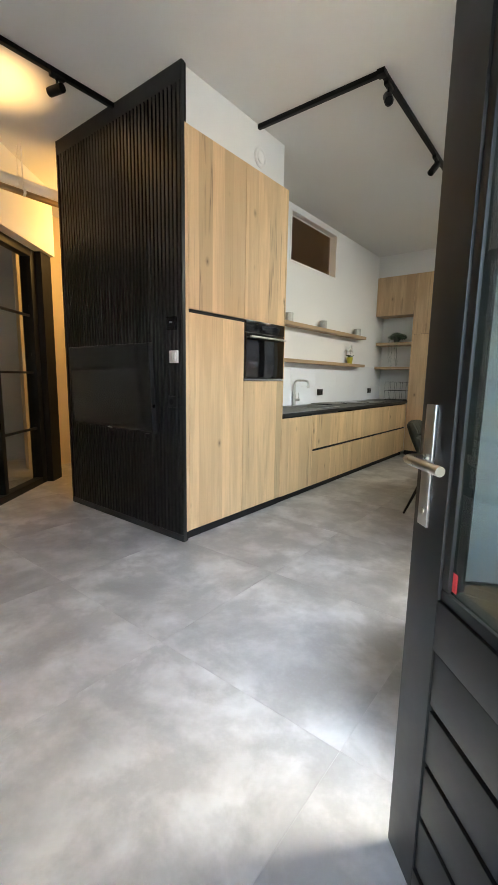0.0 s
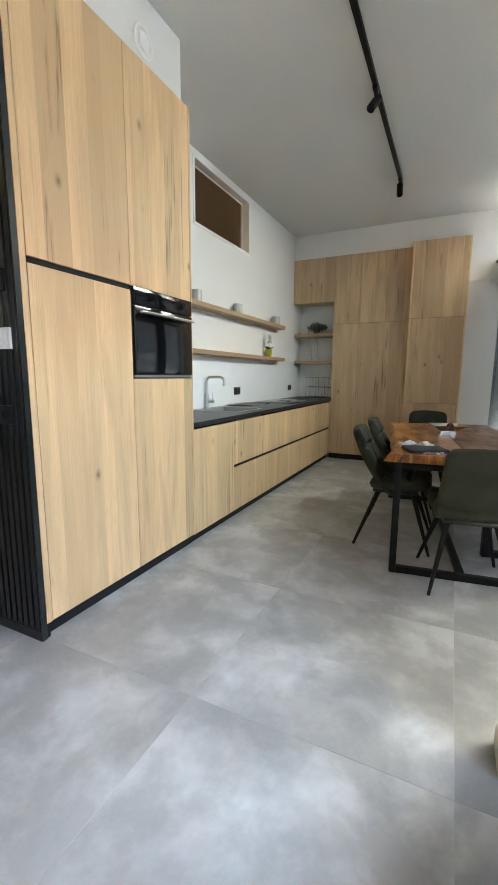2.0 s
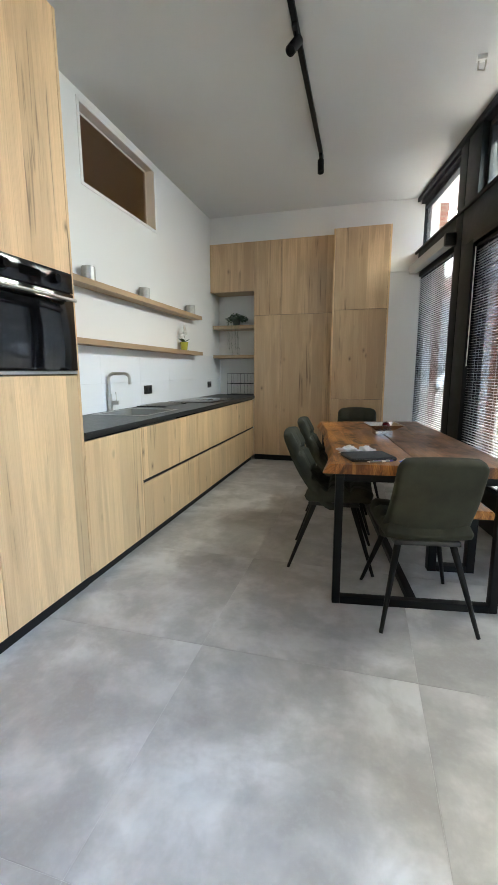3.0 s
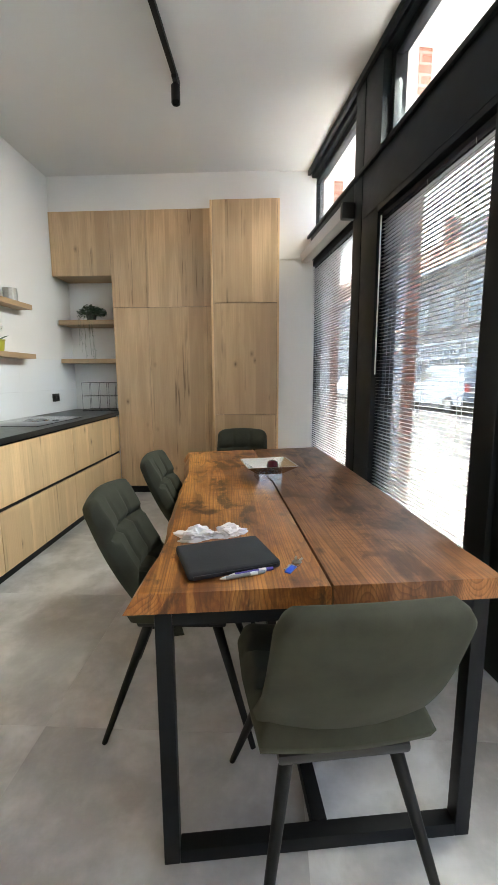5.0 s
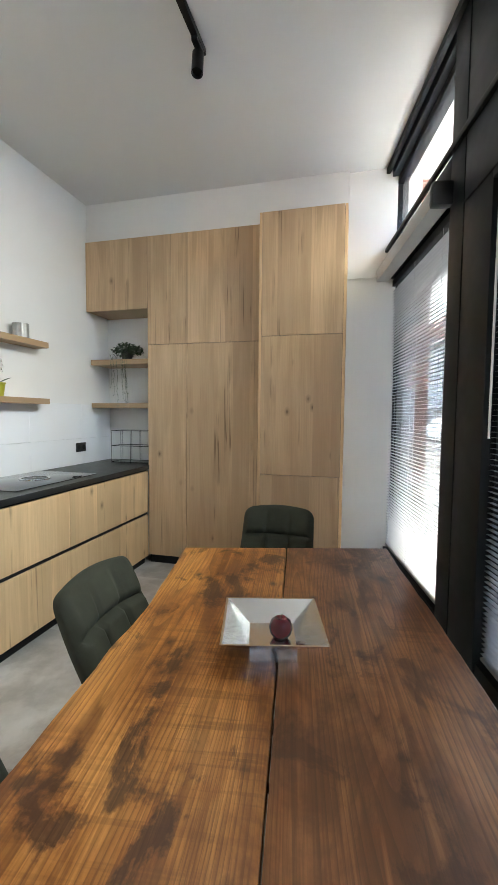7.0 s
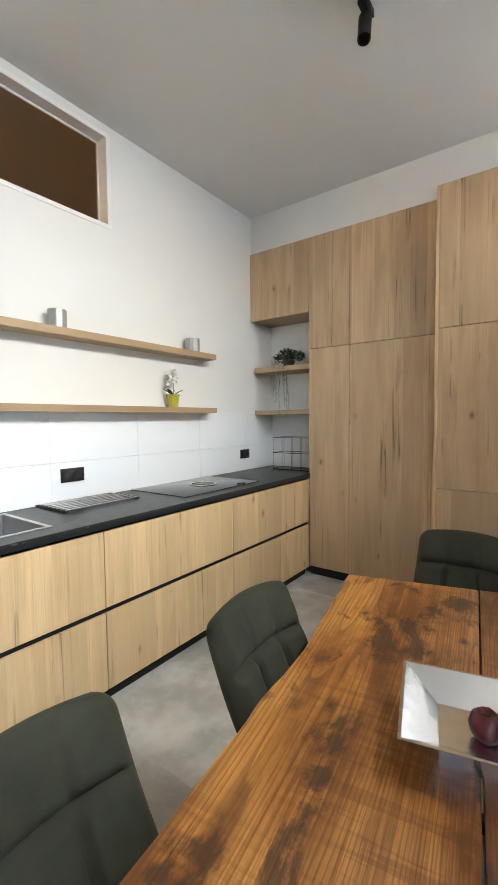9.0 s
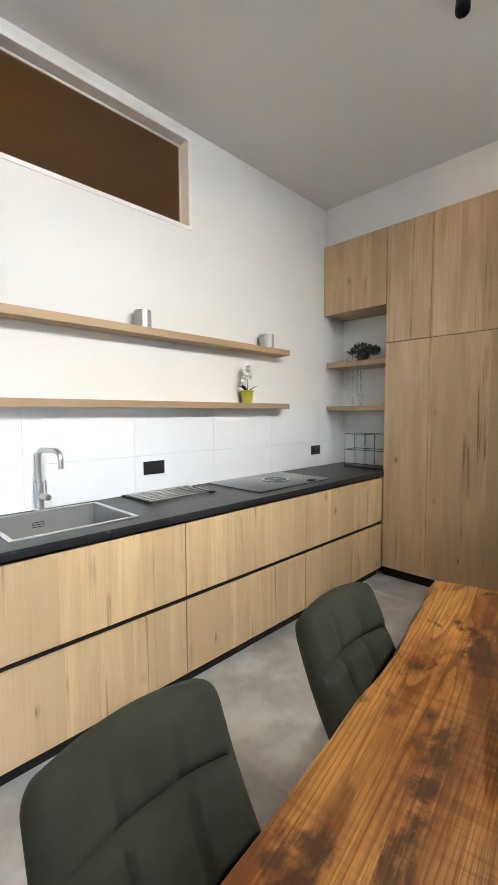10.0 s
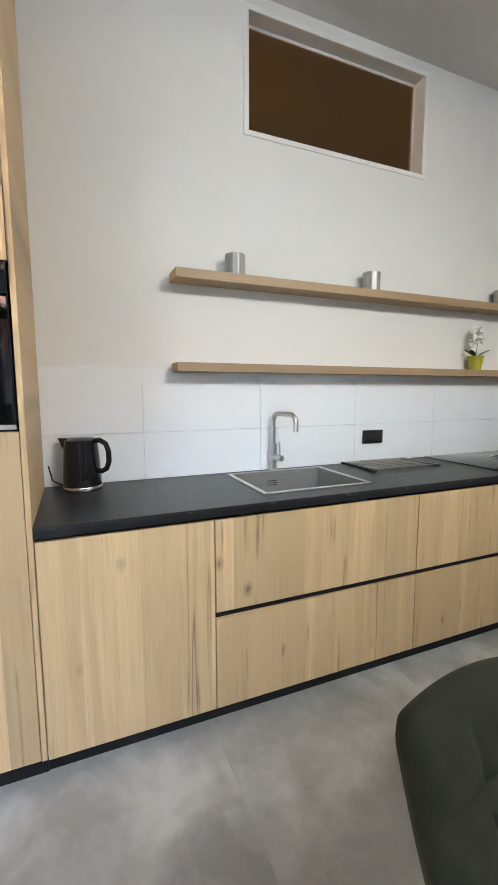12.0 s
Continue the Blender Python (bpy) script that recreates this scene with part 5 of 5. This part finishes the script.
for k, (x, L) in enumerate(((-0.10, 0.26), (-0.075, 0.34), (-0.03, 0.42), (-0.005, 0.36), (0.045, 0.40), (0.06, 0.44), (0.02, 0.2))):
    bm = bmesh.new()
    pts = [Vector((x, -0.08, 0.06)), Vector((x, -0.125, 0.03))]
    while pts[-1].z > 0.03 - L:
        pts.append(pts[-1] + Vector((rng.uniform(-0.008, 0.009), rng.uniform(-0.004, 0.004), -0.03)))
    tube(bm, pts, 0.0011, 5)
    for p in pts[1:]:
        for j in range(3):
            q = p + Vector((0, 0, rng.uniform(-0.015, 0.015)))
            blade(bm, q, q + Vector((rng.uniform(-0.018, 0.018), rng.uniform(-0.014, 0.006), rng.uniform(-0.016, 0.004))), 0.0042)
    part("tendril", bm, LEAF2, plant, smooth=80)

wire = thing("wire_rack", "black wire tray rack standing in the corner niche", "rack", (-2.31, 7.16, 0.921))
for z, r in ((0.012, 0.0022), (0.165, 0.003), (0.31, 0.0022)):
    bm = bmesh.new()
    tube(bm, [(-0.2, -0.1, z), (0.2, -0.1, z), (0.2, 0.1, z), (-0.2, 0.1, z)], r, 6, True)
    part("hoop", bm, STEELB, wire)
for x in (-0.2, -0.1, 0.0, 0.1, 0.2):
    for y in (-0.1, 0.1):
        bm = bmesh.new()
        rod(bm, (x, y, 0.0), (x, y, 0.31), 0.0018, seg=6)
        part("upright", bm, STEELB, wire)
part("tray", box(-0.2, 0.2, -0.1, 0.1, 0.004, 0.009), BLKPLAST, wire)

# ---- ceiling track and spots ----


def track(pts, label):
    t = thing("ceiling_track", label, "track light")
    for p, q in zip(pts, pts[1:]):
        x0, x1 = sorted((p[0], q[0]))
        y0, y1 = sorted((p[1], q[1]))
        part("rail", box(x0 - 0.017, x1 + 0.017, y0 - 0.017, y1 + 0.017, CEIL - 0.034, CEIL - 0.001, bev=0.002), STEELB, t)
    return t


track([(-2.13, 2.82), (-1.125, 2.82)], "short black light track on the white ceiling")
track([(-1.09, 2.82), (-1.09, 5.72)], "long black light track above the dining area")
track([(-2.86, -1.2), (-2.86, 1.935)], "black light track that ends at the slat panel")
bm = box(-1.125, -1.07, 2.79, 2.85, CEIL - 0.036, CEIL - 0.001, bev=0.003)
solid("track_corner", bm, STEELB, "black corner coupling of the light tracks", "track light")


def spot(x, y, aim):
    s = thing("track_spot", "black cylindrical spot on the ceiling track", "spot lamp", (x, y, CEIL - 0.034), "track spots")
    part("adapter", box(-0.016, 0.016, -0.05, 0.05, -0.022, 0, bev=0.003), STEELB, s)
    bm = bmesh.new()
    rod(bm, (0, 0, -0.02), (0, 0, -0.075), 0.008, seg=12)
    part("stem", bm, STEELB, s)
    bm = bmesh.new()
    d = Vector(aim).normalized()
    c = Vector((0, 0, -0.085))
    lathe(bm, [(0, -0.05), (0.026, -0.05), (0.03, -0.046), (0.03, 0.075), (0.026, 0.075), (0.024, 0.06), (0, 0.06)], 28)
    bm.transform(Matrix.Translation(c) @ d.to_track_quat("Z", "Y").to_matrix().to_4x4())
    part("head", bm, STEELB, s)
    return s


spot(-1.09, 2.93, (0.35, -0.6, -0.65))
spot(-1.09, 4.12, (-0.3, -0.55, -0.75))
spot(-1.09, 5.66, (0.05, -0.25, -1))
spot(-2.86, 1.50, (-0.9, -0.2, 0.02))
det = thing("ceiling_hook", "small pale bracket under the ceiling", "bracket", (0.06, 4.72, CEIL))
part("base", box(-0.03, 0.03, -0.02, 0.02, -0.03, 0, bev=0.004), TRIMW, det)
bm = bmesh.new()
tube(bm, [(-0.02, 0, -0.03), (-0.02, 0, -0.08), (0.02, 0, -0.09), (0.025, 0, -0.03)], 0.006, 8)
part("loop", bm, NICKEL, det)
glow = bpy.data.lights.new("warm_spot", "SPOT")
glow.energy, glow.color, glow.spot_size, glow.spot_blend, glow.shadow_soft_size = 0.9, (1.0, 0.6, 0.25), radians(80), 0.9, 0.03
new("warm_spot", glow).matrix_world = look((-3.25, 1.2, 2.75), (-3.3, 1.25, 3.3))

# ---- entrance door ----
HX, HY, DW = 0.578, 0.203, 0.945
door = thing("door_1", "open anthracite front door with glass pane and grooved lower panel", "door", pose(HX, HY, 0.008, 0, 0, 135.15), kind="structure")
# local x runs from hinge to free edge; -y is the face towards the passage
T = 0.052
part("stile", box(DW - 0.125, DW, -T / 2, T / 2, 0, 2.3, bev=0.003), DOORG, door)
part("stile", box(0, 0.125, -T / 2, T / 2, 0, 2.3, bev=0.003), DOORG, door)
part("rail", box(0.125, DW - 0.125, -T / 2, T / 2, 2.17, 2.3, bev=0.003), DOORG, door)
part("rail", box(0.125, DW - 0.125, -T / 2, T / 2, 0.664, 0.785, bev=0.003), DOORG, door)
part("rail", box(0.125, DW - 0.125, -T / 2, T / 2, 0.0, 0.072, bev=0.003), DOORG, door)
part("backing", box(0.125, DW - 0.125, -0.010, 0.010, 0.072, 0.664), FRAMEB, door)
for i in range(4):
    z0 = 0.072 + i * 0.148
    part("plank", box(0.127, DW - 0.127, -0.022, 0.022, z0 + 0.010, z0 + 0.144, bev=0.004), DOORG, door)
gb = bmesh.new()
for q in ((0.125, DW - 0.125, 0.785, 0.812), (0.125, DW - 0.125, 2.145, 2.17), (0.125, 0.150, 0.812, 2.145), (DW - 0.150, DW - 0.125, 0.812, 2.145)):
    cuboid(gb, q[0], q[1], -0.02, 0.02, q[2], q[3], bev=0.005)
part("glazing_bead", gb, DOORG, door)
p = part("pane", box(0.150, DW - 0.150, -0.012, 0.012, 0.812, 2.145), DOORGL, door)
p.visible_shadow = False
y = T / 2
part("lock_plate", box(DW - 0.066, DW - 0.028, y, y + 0.007, 0.929, 1.21, bev=0.002), INOX, door, "brushed steel lock plate")
bm = bmesh.new()
yy = y + 0.058
tube(bm, [(DW - 0.047, y, 1.088), (DW - 0.047, yy - 0.012, 1.088), (DW - 0.053, yy - 0.003, 1.088), (DW - 0.067, yy, 1.088), (DW - 0.185, yy, 1.088)], 0.0105, 14)
part("handle", bm, NICKEL, door, "satin steel lever handle")
bm = bmesh.new()
rod(bm, (DW - 0.047, y + 0.004, 0.965), (DW - 0.047, y + 0.010, 0.965), 0.008, seg=16)
part("cylinder", bm, NICKEL, door)
part("sticker", box(DW - 0.168, DW - 0.153, 0.0125, 0.0135, 0.82, 0.862), plain("red_sticker", (0.5, 0.03, 0.04), 0.5), door, "small red sticker")

fr = thing("door_frame", "anthracite door frame in the entrance wall", "door frame", kind="structure")
kpart("jamb", box(0.55, 0.69, 0.226, 0.27, 0, 2.40, bev=0.003), FRAMEB, fr)
kpart("jamb", box(0.55, 0.69, -0.82, -0.76, 0, 2.40, bev=0.003), FRAMEB, fr)
kpart("head", box(0.55, 0.69, -0.76, 0.226, 2.31, 2.40, bev=0.003), FRAMEB, fr)

# round side table with mosaic top
rt = thing("side_table", "round side table with wood mosaic top and raised black steel rim", "table", (0.10, 1.555, 0))
zt = 0.36
bm = bmesh.new()
lathe(bm, [(0.365, zt - 0.06), (0.372, zt - 0.06), (0.372, zt + 0.012), (0.365, zt + 0.012), (0.365, zt - 0.06)], 72)
part("rim", bm, STEELB, rt)
bm = bmesh.new()
lathe(bm, [(0, zt - 0.05), (0.364, zt - 0.05), (0.364, zt - 0.008), (0, zt - 0.008)], 64)
part("core", bm, BLACK, rt)
mos = oak("mosaic_wood", "y", (0.27, 0.15, 0.065), (0.13, 0.065, 0.025), along="x", plank=3, knots=0.3)
bm = bmesh.new()
lathe(bm, [(0, zt - 0.003), (0.3645, zt - 0.003), (0.3645, zt - 0.008), (0, zt - 0.008)], 64)
part("top", bm, mos, rt)
rr = random.Random(9)
y = -0.36
while y < 0.36:
    h = 0.03
    half = math.sqrt(max(0, 0.361 ** 2 - max(abs(y), abs(y + h)) ** 2))
    x = -half
    while x < half - 0.01:
        w = min(rr.uniform(0.06, 0.16), half - x)
        part("block", box(x + 0.0006, x + w - 0.0006, y + 0.0006, y + h - 0.0006, zt - 0.008, zt - 0.001 + rr.uniform(-0.001, 0.0008)), mos, rt, smooth=0)
        x += w
    y += h
for a in (45, 135, 225, 315):
    bm = bmesh.new()
    ca, sa = math.cos(radians(a)), math.sin(radians(a))
    rod(bm, (0.25 * ca, 0.25 * sa, zt - 0.06), (0.29 * ca, 0.29 * sa, 0), 0.012, seg=12)
    part("leg", bm, STEELB, rt)

# ---- passage and glazed partition ----
PW = Matrix.Translation((-4.74, 2.115, 0)) @ pose(0, 0, 0, 0, 0, -51.5)
gp = thing("glass_partition", "black steel partition with glass panes in the white wall", "partition", PW, kind="structure")
part("post", box(-0.01, 0.09, -0.07, 0.05, 0, 2.6, bev=0.002), STEELB, gp)
part("head", box(0.09, 2.4, -0.05, 0.05, 2.52, 2.6, bev=0.002), STEELB, gp)
part("foot", box(0.09, 2.4, -0.05, 0.05, 0, 0.07, bev=0.002), STEELB, gp)
for x in (0.80, 1.6):
    part("post", box(x - 0.03, x + 0.03, -0.04, 0.04, 0.07, 2.52, bev=0.002), STEELB, gp)
for z in (0.65, 1.28, 1.90):
    part("bar", box(0.09, 2.4, -0.015, 0.015, z - 0.012, z + 0.012, bev=0.002), STEELB, gp)
p = part("pane", box(0.09, 2.4, -0.004, 0.004, 0.07, 2.52), GLASS, gp)
p.visible_shadow = False
jm = structure("wall_passage", box(-0.01, 3.2, 0.05, 0.17, 2.6, CEIL), WHITE, "white wall above the glazed partition", "wall")
jm.matrix_world = PW
jb = structure("jamb_panel", box(-0.24, -0.012, -0.06, 0.12, 0, 2.6), BLACK, "black jamb beside the partition", "jamb")
jb.matrix_world = PW
jc = structure("wall_passage_end", box(-0.24, -0.01, 0.05, 0.17, 2.6, CEIL), WHITE, "white wall end above the jamb", "wall")
jc.matrix_world = PW
dd = thing("door_2", "dark interior door in the warm-lit hall", "door", (-5.48, 4.2, 0), kind="structure")
part("leaf", box(0, 0.04, -0.45, 0.45, 0, 2.1, bev=0.004), BLACK, dd)
bm = bmesh.new()
tube(bm, [(0.04, -0.38, 1.05), (0.09, -0.38, 1.05), (0.09, -0.26, 1.05)], 0.009, 8)
part("handle", bm, NICKEL, dd)
for r, z, x, mt, nm in ((0.05, 3.0, -4.08, TRIMW, "white insulated heating pipe under the ceiling"), (0.026, 2.89, -3.99, plain("brass_pipe", (0.42, 0.30, 0.18), 0.35, 0.8), "old brass-coloured pipe under the ceiling")):
    bm = bmesh.new()
    tube(bm, [(x, -3.2, z), (x, 1.0, z), (x - 0.01, 3.0, z), (x, 7.3, z)], r, 16)
    pp = thing("ceiling_pipe", nm, "pipe", group="pipes under the ceiling")
    part("tube", bm, mt, pp)
    for y in (0.4, 1.75, 3.2):
        bm = bmesh.new()
        lathe(bm, [(r + 0.001, -0.012), (r + 0.005, -0.012), (r + 0.005, 0.012), (r + 0.001, 0.012), (r + 0.001, -0.012)], 20)
        bm.transform(Matrix.Translation((x, y, z)) @ pose(0, 0, 0, 90, 0, 0))
        rod(bm, (x, y, z + r), (x, y, CEIL), 0.005, seg=8)
        part("hanger", bm, TRIMW, pp)

# ---- floor tiles ----
fl = structure("floor", box(-6.4, 1.2, -3.3, 7.6, -0.15, -0.0012), GROUT, "concrete-look floor of large grey tiles", "floor")
TX, TY, TW, TL = -1.28, 1.968, 0.94, 0.945
cell = as_mesh("tile", box(0.0008, TW - 0.0008, 0.0008, TL - 0.0008, -0.0012, 0.0), 0)
cell.materials.append(FLOORT)
for i in range(-6, 4):
    for j in range(-6, 7):
        x, y = TX + i * TW, TY + j * TL
        if x > 0.75 or x + TW < -6.4 or y > 7.4 or y + TL < -3.3:
            continue
        ob = new("tile", cell)
        ob.parent = fl
        ob.location = (x, y, 0)
